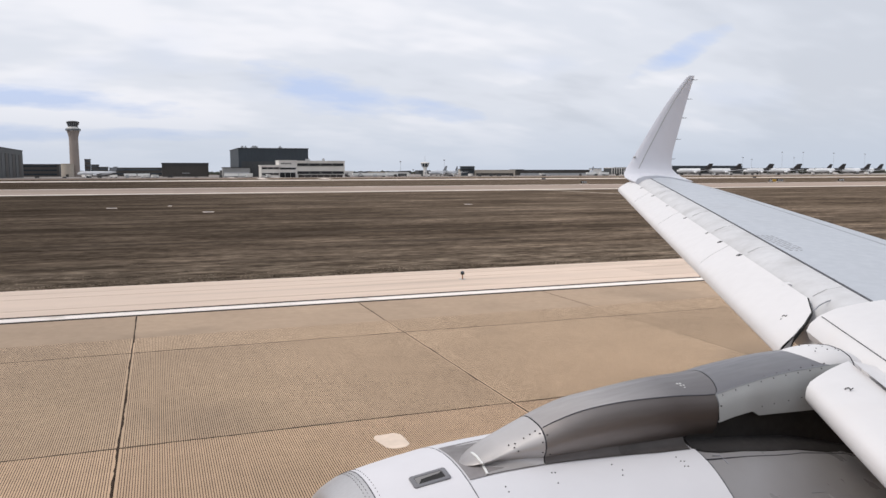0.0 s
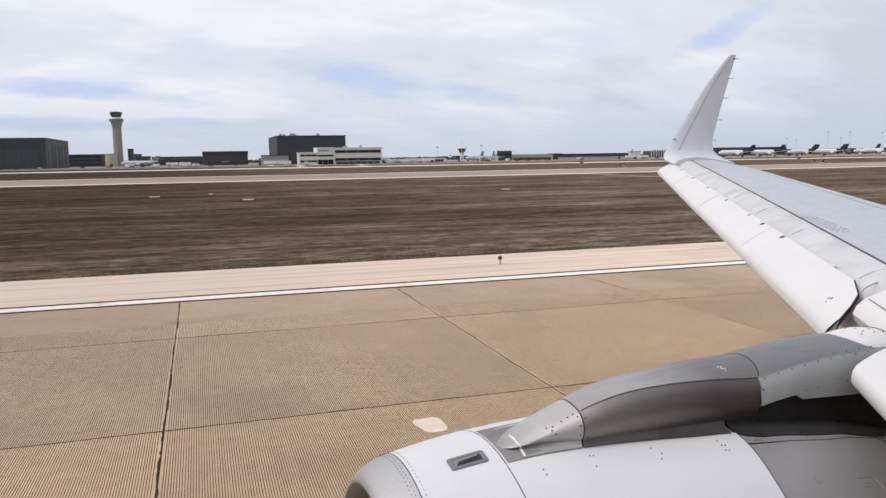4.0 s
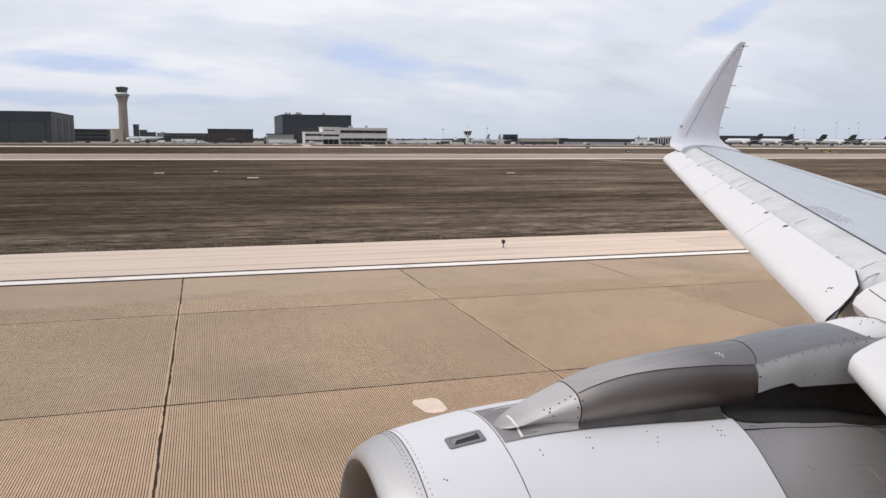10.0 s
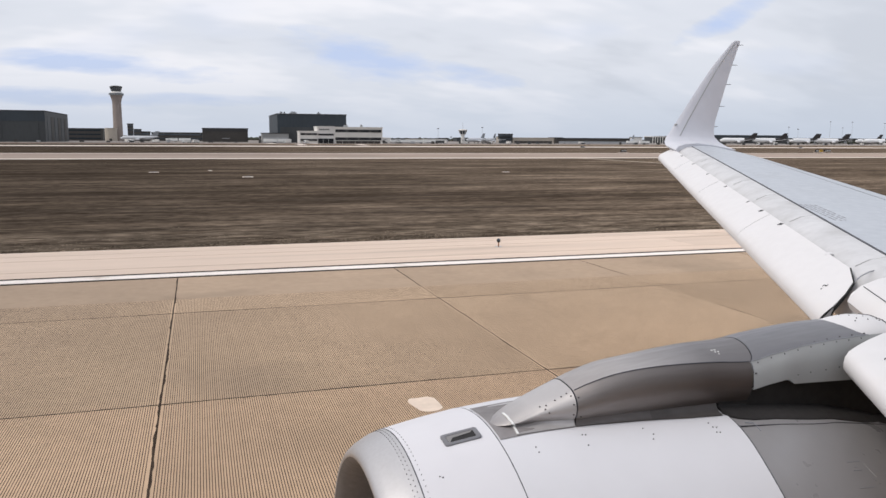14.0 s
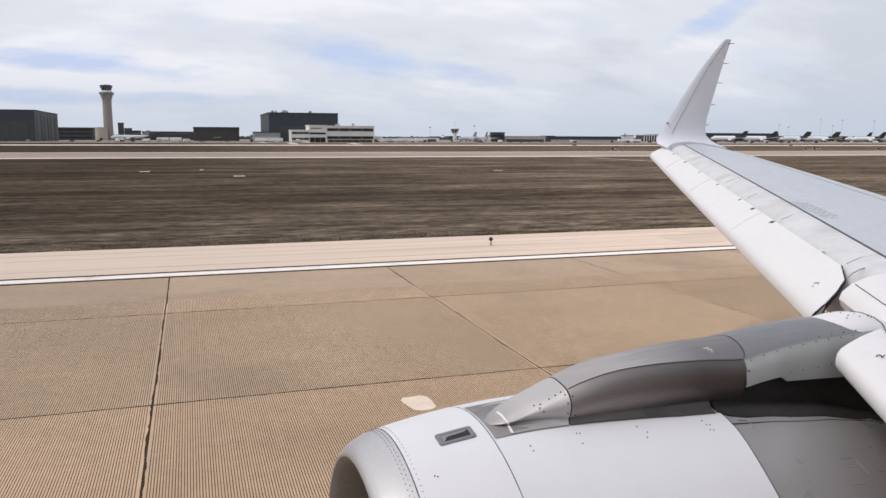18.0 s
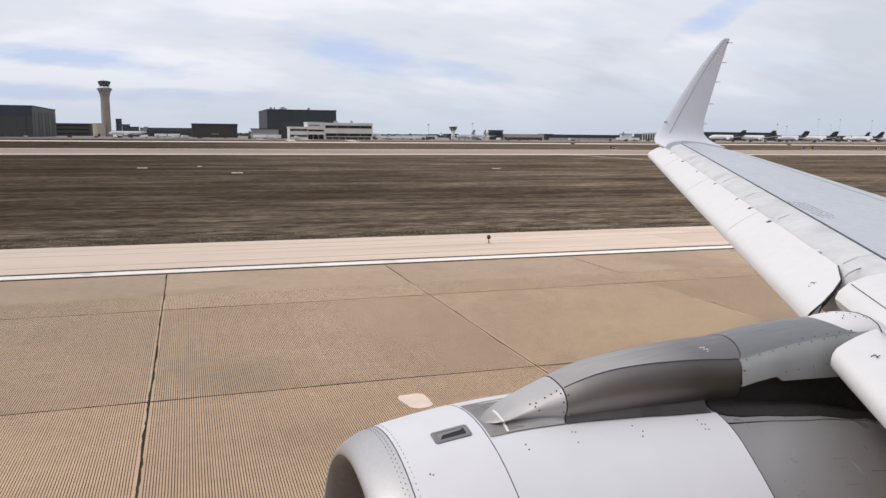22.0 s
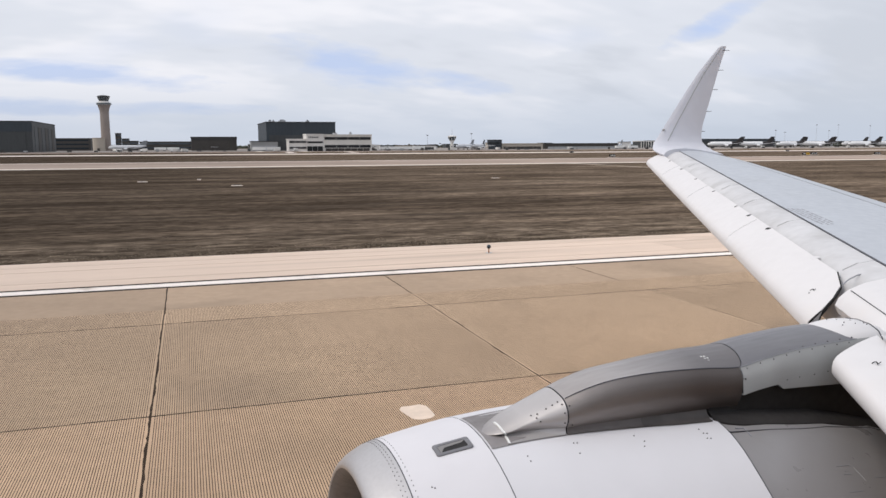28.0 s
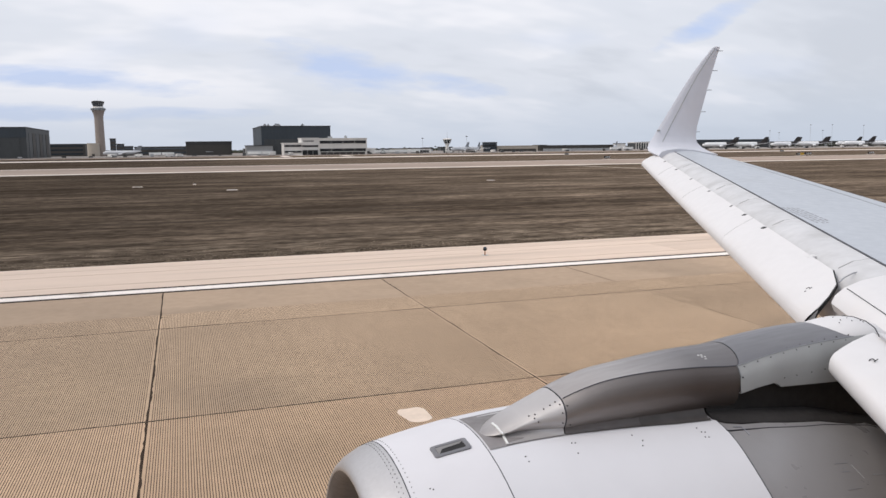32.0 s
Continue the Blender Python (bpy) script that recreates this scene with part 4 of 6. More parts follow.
def vent(x0, x1, d0, d1):
    """An air inlet with rounded corners: raised frame, flat floor with the hollow's shade painted dark, greyer ramp."""
    per = math.degrees(1 / 1.27)

    def rounded(inset, rad, up):
        """The outline, inset from the frame's edge, its corners rounded."""
        out = []
        for cx, cd, a0 in ((x0 + inset + rad, d0 + (inset + rad) * per, 180), (x1 - inset - rad, d0 + (inset + rad) * per, 270),
                           (x1 - inset - rad, d1 - (inset + rad) * per, 0), (x0 + inset + rad, d1 - (inset + rad) * per, 90)):
            for k in range(5):
                a = radians(a0 + 22.5 * k)
                out.append(on_nacelle(cx + rad * math.cos(a), cd + rad * per * math.sin(a), up))
        return out
    bmf = loft([rounded(0, 0.016, -0.01), rounded(0, 0.016, 0.006), rounded(0.003, 0.014, 0.008), rounded(0.022, 0.012, 0.007), rounded(0.024, 0.011, 0.0035)], caps=False)
    f = apart("vent_frame", bmf, PYLONTOP, "grey frame of a recessed air vent", parent=nacelle)
    bmh = bmesh.new()
    bmh.faces.new([bmh.verts.new(p) for p in rounded(0.0235, 0.011, 0.0035)])
    bmh.transform(AT)
    part("vent_hollow", bmh, GAPSHADE, f, "vent floor painted dark as a shaded hollow")
    ramp = bmesh.new()
    top = rounded(0.025, 0.010, 0.0045)
    mid = [on_nacelle(x1 - 0.060, d0 + 0.055 * per, 0.0045), on_nacelle(x0 + 0.055, d0 + 0.055 * per, 0.0045)]
    ramp.faces.new([ramp.verts.new(p) for p in top[:8] + [on_nacelle(x1 - 0.045, d0 + 0.045 * per, 0.0045)] + mid[1:] + top[16:20]])
    bmesh.ops.triangulate(ramp, faces=list(ramp.faces))
    ramp.transform(AT)
    part("vent_ramp", ramp, DUCT, f)


vent(1.184, 1.386, 92.8, 98.2)


def rivet(bm, p, nrm, r=0.006):
    nrm = Vector(nrm).normalized()
    m = Matrix.Translation(p) @ nrm.to_track_quat("Z", "Y").to_matrix().to_4x4()
    bmesh.ops.create_cone(bm, cap_ends=True, segments=6, radius1=r, radius2=r * 0.8, depth=0.006, matrix=m)


bm = bmesh.new()
for row, x in enumerate((0.942, 0.960, 1.008)):
    for k in range(70):
        d = 62 + 1.9 * k + row * 0.9
        rivet(bm, on_nacelle(x, d), (0, math.cos(radians(d)), math.sin(radians(d))), 0.0024)
tagged(apart("rivets", bm, FASTENER, "rows of small rivets at the lip", parent=nacelle), kind="stuff")
for x, d in ((1.617, 105.7), (1.618, 107.5), (1.898, 104.3), (1.916, 104.5), (1.892, 108.0), (2.251, 105.2), (2.284, 107.6), (2.262, 109.2), (2.652, 106.2), (2.657, 107.8), (2.677, 108.0), (2.653, 109.6), (2.673, 109.8), (1.089, 107.8), (1.102, 108.3)):
    bm = bmesh.new()
    rivet(bm, on_nacelle(x, d), (0, math.cos(radians(d)), math.sin(radians(d))), 0.0046)
    apart("fastener", bm, FASTENER, "small dark fastener", parent=nacelle)
# access panel outline on the rear cowl
for xa, da, xb, db, w, mat in ((3.32, 122.0, 3.41, 122.0, 0.004, STENCIL), (3.33, 124.3, 3.38, 124.4, 0.005, STENCIL), (3.35, 123.5, 3.37, 123.5, 0.005, STENCIL), (3.29, 128.9, 3.39, 128.9, 0.004, STENCIL),
                               (3.53, 125.9, 3.65, 125.9, 0.006, STENCIL), (3.43, 122.7, 3.45, 126.6, 0.002, PALESEAM), (2.88, 107.3, 2.93, 107.6, 0.005, STENCIL), (2.93, 107.6, 2.93, 110.6, 0.005, STENCIL)):
    apart("seam", strip([on_nacelle(xa + (xb - xa) * t, da + (db - da) * t, 0.001) for t in (0, 0.5, 1)], w, 0.001, on_nacelle(3.2, da) - Vector((3.2, EY, EZ))), mat, "fine access panel seam", parent=nacelle)
# dirt-dark joint along the top of the rear cowl
apart("seam", strip([on_nacelle(2.81 + 0.1 * i, 108.5 + 0.9 * min(1, i / 5) - 1.6 * max(0, i - 6) / 6, 0.001) for i in range(13)], 0.0036, 0.002, (0, -0.3, 1)), SEAM, "dark seam along the rear cowl", parent=nacelle)

# pylon: stations of x, ridge height and half width on the cabin side, crown height
PC = 3.80
PY = [(1.476, 3.142, 0.03, 3.149), (1.53, 3.160, 0.095, 3.180), (1.60, 3.184, 0.120, 3.222), (1.68, 3.222, 0.130, 3.262), (1.77, 3.270, 0.140, 3.303), (1.85, 3.312, 0.148, 3.336), (1.90, 3.340, 0.155, 3.356),
      (2.00, 3.384, 0.175, 3.389), (2.15, 3.426, 0.195, 3.428), (2.35, 3.449, 0.212, 3.452), (2.55, 3.452, 0.217, 3.475), (2.75, 3.447, 0.22, 3.492), (3.00, 3.432, 0.22, 3.501), (3.13, 3.458, 0.22, 3.523), (3.37, 3.496, 0.22, 3.552),
      (3.58, 3.516, 0.22, 3.569), (3.80, 3.527, 0.22, 3.575), (3.95, 3.53, 0.22, 3.577)]


def py_at(x):
    """The station at x, by a smooth curve through the stations."""
    i = max(0, min(len(PY) - 2, sum(1 for p in PY if p[0] <= x) - 1))
    a, b = PY[i], PY[i + 1]
    p, q = PY[max(i - 1, 0)], PY[min(i + 2, len(PY) - 1)]
    t = max(0.0, min(1.0, (x - a[0]) / (b[0] - a[0])))
    d = b[0] - a[0]
    out = [x]
    for k in range(1, 4):
        ma = (b[k] - p[k]) / (b[0] - p[0]) * d
        mb = (q[k] - a[k]) / (q[0] - a[0]) * d
        out.append((2 * t ** 3 - 3 * t ** 2 + 1) * a[k] + (t ** 3 - 2 * t ** 2 + t) * ma + (3 * t ** 2 - 2 * t ** 3) * b[k] + (t ** 3 - t ** 2) * mb)
    return out


def cowl_r(x):
    return on_nacelle(x, 90).z - EZ


def cowl_z(x, y):
    return EZ + math.sqrt(cowl_r(x) ** 2 - (y - EY) ** 2)


def apron_edge(x):
    """Offset from the pylon's middle at which the apron's outer edge lies on the cowl."""
    for (xa, ya), (xb, yb) in zip(APRON_EDGE, APRON_EDGE[1:]):
        if x <= xb:
            return PC - (ya + (yb - ya) * (max(x, xa) - xa) / (xb - xa))
    return PC - APRON_EDGE[-1][1]


APRON_EDGE = [(1.46, 3.606), (1.60, 3.608), (1.90, 3.592), (2.23, 3.564), (2.57, 3.530), (2.80, 3.520)]
NR = 6      # the ridge's place in a half section


def py_ring(x, side):
    """Half section from crown to foot; side -1 faces the cabin, and the far side falls off rounder."""
    _, zr, w, zt = py_at(x)
    k = max(0.0, min(1.0, (x - 1.50) / 0.40))
    if side < 0:
        top = [(0, zt), (w * 0.25, zt - (zt - zr) * 0.04), (w * 0.5, zt - (zt - zr) * 0.18), (w * 0.72, zt - (zt - zr) * 0.42), (w * 0.88, zt - (zt - zr) * 0.70), (w * 0.96, zt - (zt - zr) * 0.88), (w, zr)]
    else:
        top = [(0, zt)] + [(w * u, zt - d * (0.3 + 0.7 * k)) for u, d in ((0.25, 0.006), (0.5, 0.018), (0.72, 0.040), (0.88, 0.068), (0.96, 0.088), (1.0, 0.105))]
    we, ze = top[-1]
    foot_w = 0.05 + 0.145 * k if x < 1.9 else 0.195 + 0.015 * min(1, (x - 1.9) / 0.5)
    foot_w = max(foot_w, we - 0.02)
    zf = cowl_z(x, PC + side * foot_w) + 0.004 + 0.034 * k
    zf = min(zf, ze - 0.004)
    for f, o in ((0.08, 0.018), (0.20, 0.034), (0.36, 0.043), (0.56, 0.042), (0.76, 0.029), (0.91, 0.012), (1.0, 0.0)):
        top.append((we + (foot_w - we) * f + o * k, ze + (zf - ze) * f))
    return [Vector((x, PC + side * yy, zz)) for yy, zz in top]


def py_skin(xs, i0, i1, mat, name, label, parent=None, sides=(-1, 1), out=0.0):
    for s in sides:
        bmx = loft([[p + Vector((0, s * out, out * 0.5)) for p in py_ring(x, s)[i0:i1 + 1]] for x in xs], ring=False)
        apart(name, bmx, mat, label, parent=parent)


def crown_seam(j):
    """Where the seam before the rear crown lies, slanting back from the ridge to the crown."""
    return 2.992 + 0.062 * (1 - (j / NR) ** 1.6)


def steps(a, b, n):
    return [a + (b - a) * i / n for i in range(n + 1)]


pylon = apart("pylon", loft([[Vector((x, PC + yy, zz)) for yy, zz in ((-0.12, 2.9), (0.12, 2.9), (0.12, 3.25), (-0.12, 3.25))] for x in (1.9, 3.0, 4.2, 5.2)]), GAPSHADE, "engine pylon between nacelle and wing")
core = []
for x in steps(1.95, 3.9, 12):
    _, zr, w, zt = py_at(x)
    zb = 3.10 if x < 2.98 else 3.33
    core.append([Vector((x, PC + yy, zz)) for yy, zz in ((-w + 0.03, zr - 0.03), (w - 0.04, zr - 0.10), (w - 0.04, zb), (-w + 0.04, zb))])
apart("core", loft(core), GAPSHADE, "dark structure inside the pylon", parent=pylon)
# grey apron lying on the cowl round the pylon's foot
# three pieces, each darker than the one ahead of it
for xa, xb, mat, words in ((1.466, 1.893, APRONGREY, "dull mauve-grey apron at the pylon's foot"), (1.898, 2.35, APRONMID, "darker grey apron at the pylon's foot"), (2.35, 2.782, APRONDARK, "darkest grey apron at the pylon's foot")):
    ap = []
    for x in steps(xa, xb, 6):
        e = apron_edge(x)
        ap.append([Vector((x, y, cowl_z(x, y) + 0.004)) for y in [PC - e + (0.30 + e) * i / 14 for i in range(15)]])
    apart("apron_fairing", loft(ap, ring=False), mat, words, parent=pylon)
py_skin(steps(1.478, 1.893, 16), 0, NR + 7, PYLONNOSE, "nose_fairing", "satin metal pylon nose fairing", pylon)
# white sealant line crossing the nose and the apron
seal = []
for j in range(7):
    x = 1.552 + 0.028 * j / 6
    seal.append(py_ring(x, -1)[(0, 2, 4, 6, 8, 10, 13)[j]] + Vector((0, -0.001, 0.003)))
seal += [Vector((1.576 - 0.003 * i, y, cowl_z(1.57, y) + 0.008)) for i, y in enumerate((3.69, 3.66, 3.635, 3.615))]
apart("sealant_line", strip(seal, 0.012, 0.003, (0, -0.55, 0.8)), SIGNWHITE, "white sealant line", parent=pylon)
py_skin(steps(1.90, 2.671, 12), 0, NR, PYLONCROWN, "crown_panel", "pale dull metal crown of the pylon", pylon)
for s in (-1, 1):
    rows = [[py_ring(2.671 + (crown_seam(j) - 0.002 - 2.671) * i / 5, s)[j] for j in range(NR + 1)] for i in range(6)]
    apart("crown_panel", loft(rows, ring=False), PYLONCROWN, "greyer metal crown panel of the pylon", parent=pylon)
py_skin(steps(1.90, 2.99, 18), NR, NR + 7, PYLONMETAL, "side_panel", "brushed metal pylon side with dark reflections painted in", pylon)
for s in (-1, 1):
    # the rearmost piece takes the gap's shade in its colour
    for xs_, mat in ((steps(1.56, 1.893, 8), PYLONNOSE), (steps(1.90, 2.35, 6), APRONMID), (steps(2.35, 2.783, 6), APRONDARK), (steps(2.795, 2.985, 4), GAPSHADE)):
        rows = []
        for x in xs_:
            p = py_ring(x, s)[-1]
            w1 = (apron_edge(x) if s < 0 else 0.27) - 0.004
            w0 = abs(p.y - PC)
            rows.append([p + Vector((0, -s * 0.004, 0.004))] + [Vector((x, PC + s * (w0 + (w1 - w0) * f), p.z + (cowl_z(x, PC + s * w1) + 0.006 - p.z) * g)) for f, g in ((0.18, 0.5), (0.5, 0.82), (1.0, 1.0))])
        apart("foot_fillet", loft(rows, ring=False), mat, "fillet at the pylon's foot, darker in its rear pieces", parent=pylon)
# rear crown, cut off in a slant towards the white fairing
for s in (-1, 1):
    rows = []
    for i in range(11):
        f = i / 10
        rows.append([py_ring(crown_seam(j) + 0.002 + (3.73 + 0.125 * (j / NR) ** 1.6 - crown_seam(j)) * f, s)[j] for j in range(NR + 1)])
    apart("crown_panel", loft(rows, ring=False), PYLONTOP, "dull blue-grey rear crown of the pylon", parent=pylon)
PANEL_FOOT = [(2.99, 3.278), (3.10, 3.300), (3.215, 3.316), (3.235, 3.314), (3.275, 3.287), (3.40, 3.284), (3.70, 3.274), (3.95, 3.27)]
for s in (-1, 1):
    rows = []
    for i, x in enumerate([2.99, 3.04, 3.10, 3.16, 3.215, 3.235, 3.275, 3.34, 3.40, 3.50, 3.60, 3.70, 3.80, 3.87, 3.95]):
        r = py_ring(x, s)[NR]
        zb = next(za + (zc - za) * (x - xa) / (xc - xa) for (xa, za), (xc, zc) in zip(PANEL_FOOT, PANEL_FOOT[1:]) if xa <= x <= xc)
        yo = PC + s * 0.268
        rows.append([r, Vector((x, r.y + s * 0.022, r.z - 0.035)), Vector((x, yo - s * 0.008, r.z * 0.55 + zb * 0.45)), Vector((x, yo, zb)), Vector((x, yo - s * 0.03, zb))])
    apart("side_panel", loft(rows, ring=False), PANELGREY, "light grey riveted rear pylon panel", parent=pylon)
    apart("ridge_seam", strip([py_ring(x, s)[NR] + Vector((0, s * 0.001, 0.001)) for x in steps(1.905, 2.985, 20)], 0.0045, 0.002, (0, s * 0.7, 0.7)), SEAM, "dark seam along the pylon ridge", parent=pylon)
    apart("ridge_seam", strip([py_ring(x, s)[NR] + Vector((0, s * 0.001, 0.001)) for x in steps(3.0, 3.85, 14)], 0.003, 0.0015, (0, s * 0.7, 0.7)), STENCIL, "thin seam along the rear panel", parent=pylon)
for x, last in ((1.897, NR + 7), (2.992, NR + 7)):
    for s in (-1, 1):
        ring = [py_ring(crown_seam(min(j, NR)) if x == 2.992 else x, s)[j] for j in range(last + 1)]
        apart("seam", loft([[p + Vector((dx, s * 0.002, 0.002)) for p in ring] for dx in (-0.002, 0.002)], ring=False), SEAM, "seam round the pylon", parent=pylon)
# lower rear fairing in the gap under the wing, lapping onto the rear cowl, the gap's shade painted on
lap = []
for x, y in ((2.795, 3.530), (2.86, 3.492), (2.95, 3.470), (3.1, 3.463), (3.3, 3.455), (3.5, 3.457), (3.73, 3.467), (4.0, 3.51), (4.25, 3.55)):
    z = cowl_z(x, y)
    lap.append([Vector((x, y, z - 0.01)), Vector((x, y, z + 0.006)), Vector((x, y + 0.035, z + 0.030)), Vector((x, y + 0.06, z + 0.036)), Vector((x, y + 0.16, z + 0.055)), Vector((x, PC + 0.28, z - 0.06))])
apart("gap_fairing", loft(lap), GAPBROWN, "fairing above the cowl with the gap's shade painted on", parent=pylon)
# block filling the gap, near black to stand for the shade inside
apart("gap_wall", boxes((2.80, 4.30, PC - 0.215, PC + 0.215, 3.0, 3.36)), GAPSHADE, "pylon flank painted near black for the gap's shade", parent=pylon)
# white fairing that runs over the wing's nose
rf = []
for x, w, z0, z1 in ((3.64, 0.190, 3.40, 3.535), (3.72, 0.198, 3.40, 3.555), (3.78, 0.206, 3.40, 3.572), (3.83, 0.211, 3.41, 3.582), (3.89, 0.216, 3.42, 3.590), (3.97, 0.217, 3.42, 3.594), (4.08, 0.210, 3.41, 3.585), (4.17, 0.195, 3.40, 3.555), (4.26, 0.17, 3.40, 3.50), (4.34, 0.12, 3.40, 3.44)):
    rf.append([Vector((x, PC + w * c, z0 + (z1 - z0) * s)) for c, s in ((-1, 0), (-0.99, 0.36), (-0.93, 0.58), (-0.78, 0.79), (-0.45, 0.95), (0.0, 1.0), (0.4, 0.94), (0.75, 0.76), (0.95, 0.45), (1, 0))])
apart("seam", strip([p + Vector((0, 0, 0.001)) for p in rf[-4][1:8]], 0.008, 0.003, (0.3, -0.3, 1)), SEAM, "dark seam behind the white fairing", parent=pylon)
apart("rear_fairing", loft(rf), SLATWHITE, "white fairing before the wing nose", parent=pylon)
for i, (x, yy) in enumerate(((3.92, -0.05), (3.97, -0.09), (4.0, -0.02), (4.05, -0.08), (3.93, 0.02), (3.86, -0.10), (3.89, 0.06), (4.02, -0.13))):
    bm = bmesh.new()
    rivet(bm, Vector((x, PC + yy, 3.590 - 0.2 * yy * yy - 0.006 * (x > 4.04))), (0, 0, 1), 0.0042)
    apart("fastener", bm, FASTENER, "small dark fastener", parent=pylon)
# fasteners along the rear side panel and crown
for i in range(9):
    x = 3.04 + 0.093 * i
    r = py_ring(x, -1)
    for p in (r[NR] + Vector((0, -0.007, -0.014)), r[NR] + Vector((0.04, 0.012, 0.010))):
        bm = bmesh.new()
        rivet(bm, p, (0, -0.8, 0.6), 0.0052)
        apart("fastener", bm, FASTENER, "small dark fastener", parent=pylon)
for x, z in ((3.01, 3.300), (3.005, 3.372), (3.035, 3.296), (3.12, 3.316), (3.215, 3.331), (3.30, 3.338), (3.39, 3.345), (3.50, 3.352), (3.60, 3.360)):
    bm = bmesh.new()
    rivet(bm, Vector((x, PC - 0.262, z)), (0, -1, 0.1), 0.005)
    apart("fastener", bm, FASTENER, "small dark fastener", parent=pylon)
for x, t in ((1.72, 4), (1.75, 5), (1.74, 7), (1.755, 9), (1.80, 5), (1.835, 5), (1.865, 5), (1.878, 7), (1.880, 9), (1.88, 11), (1.91, 8), (1.925, 12)):
    bm = bmesh.new()
    rivet(bm, py_ring(x, -1)[t] + Vector((0, -0.002, 0.001)), (0, -1, 0.3), 0.0045)
    apart("fastener", bm, FASTENER, "small dark fastener", parent=pylon)
bm = bmesh.new()
for dx, dz in ((0, 0), (0.02, 0.0), (0.01, -0.02), (0.03, -0.02), (0.02, -0.04)):
    box(bm, 2.80 + dx, 2.81 + dx, PC - 0.12 + dz, PC - 0.108 + dz, 3.470 + dz * 0.3, 3.486 + dz * 0.3)
apart("stencil_mark", bm, SIGNWHITE, "tiny white stencil mark", parent=pylon)

# landing gear that carries it all
for gx, gy, r, w in ((6.9, FY + 3.8, 0.58, 0.40), (6.9, FY - 3.8, 0.58, 0.40), (-9.5, FY, 0.38, 0.22)):
    leg = apart("gear_leg", rod(bmesh.new(), (gx, gy, r), (gx, gy, 3.2 if gx > 0 else 2.6), 0.12, 0.14, 12), STEEL, "steel landing gear leg")
    for s in (-1, 1):
        wheel = bmesh.new()
        rod(wheel, (gx, gy + s * 0.46 - w / 2 * s, r), (gx, gy + s * 0.46 + w / 2 * s, r), r, r, 28)
        apart("wheel", wheel, RUBBER, "black rubber wheel", parent=leg)
apart("keel_fairing", loft([circle(x, FY, 2.6, r, 24, ry=r * 1.3) for x, r in ((0.5, 0.2), (2.0, 0.75), (5, 0.9), (8, 0.85), (10.5, 0.2))]), FUSGREY, "grey belly fairing")


# ---------------------------------------------------------------- airfield furniture
def edge_light(x, y):
    t = thing("edge_light", "small runway edge light on a short stem beside the runway", "runway light", (x, y, -0.02), "runway edge lights")
    bm = bmesh.new()
    rod(bm, (0, 0, 0), (0, 0, 0.03), 0.16, 0.15, 14)
    part("base_plate", bm, STEEL, t)
    part("stem", rod(bmesh.new(), (0, 0, 0.03), (0, 0, 0.22), 0.03, 0.025, 8), LAMPORANGE, t)
    part("housing", rod(bmesh.new(), (0, 0, 0.22), (0, 0, 0.29), 0.055, 0.10, 12), SIGNBLACK, t)
    part("lens", loft([[Vector((r * math.cos(a * 0.5236), r * math.sin(a * 0.5236), z)) for a in range(12)] for r, z in ((0.085, 0.29), (0.085, 0.33), (0.07, 0.37), (0.03, 0.39))]), GLASSDARK, t, smooth=True)
    return t


first_light = edge_light(13.4, 31.5)
for k in range(-10, 14):
    if k:
        copy_thing(first_light, pose(13.4 + 61 * k, 31.5, -0.02))


def pad(x, y, lx, ly, t):
    part("concrete_pad", boxes((-lx / 2, lx / 2, -ly / 2, ly / 2, -0.1, 0.06), bevel=0.02), PALE, t)


def distance_marker(x, y, text):
    t = thing("distance_marker", "black distance-remaining sign box standing on a pale pad in turf", "runway sign", (x, y, -0.05), "distance markers")
    pad(x, y, 1.25, 1.6, t)
    b = part("sign_box", boxes((-0.10, 0.10, -0.62, 0.62, 0.22, 1.40), bevel=0.03), SIGNBLACK, t)
    for s in (-0.45, 0.45):
        part("leg", boxes((-0.05, 0.05, s - 0.05, s + 0.05, 0.06, 0.22)), STEEL, t)
    for s in (-1, 1):
        if text:
            n = numeral(text, None, 1.1, 0)
            n.matrix_basis = pose(s * 0.106, -s * 0.30, 0.40, 90, 0, 90 * s)
            n.data.materials.clear()
            n.data.materials.append(SIGNWHITE)
            n.parent = t
            n.name = "numeral"
    part("top_rim", boxes((-0.105, 0.105, -0.63, 0.63, 1.40, 1.42)), SIGNBLACK, t)
    return t


distance_marker(6.1, 47.1, "")
distance_marker(6.1 - 305, 47.1, "4")


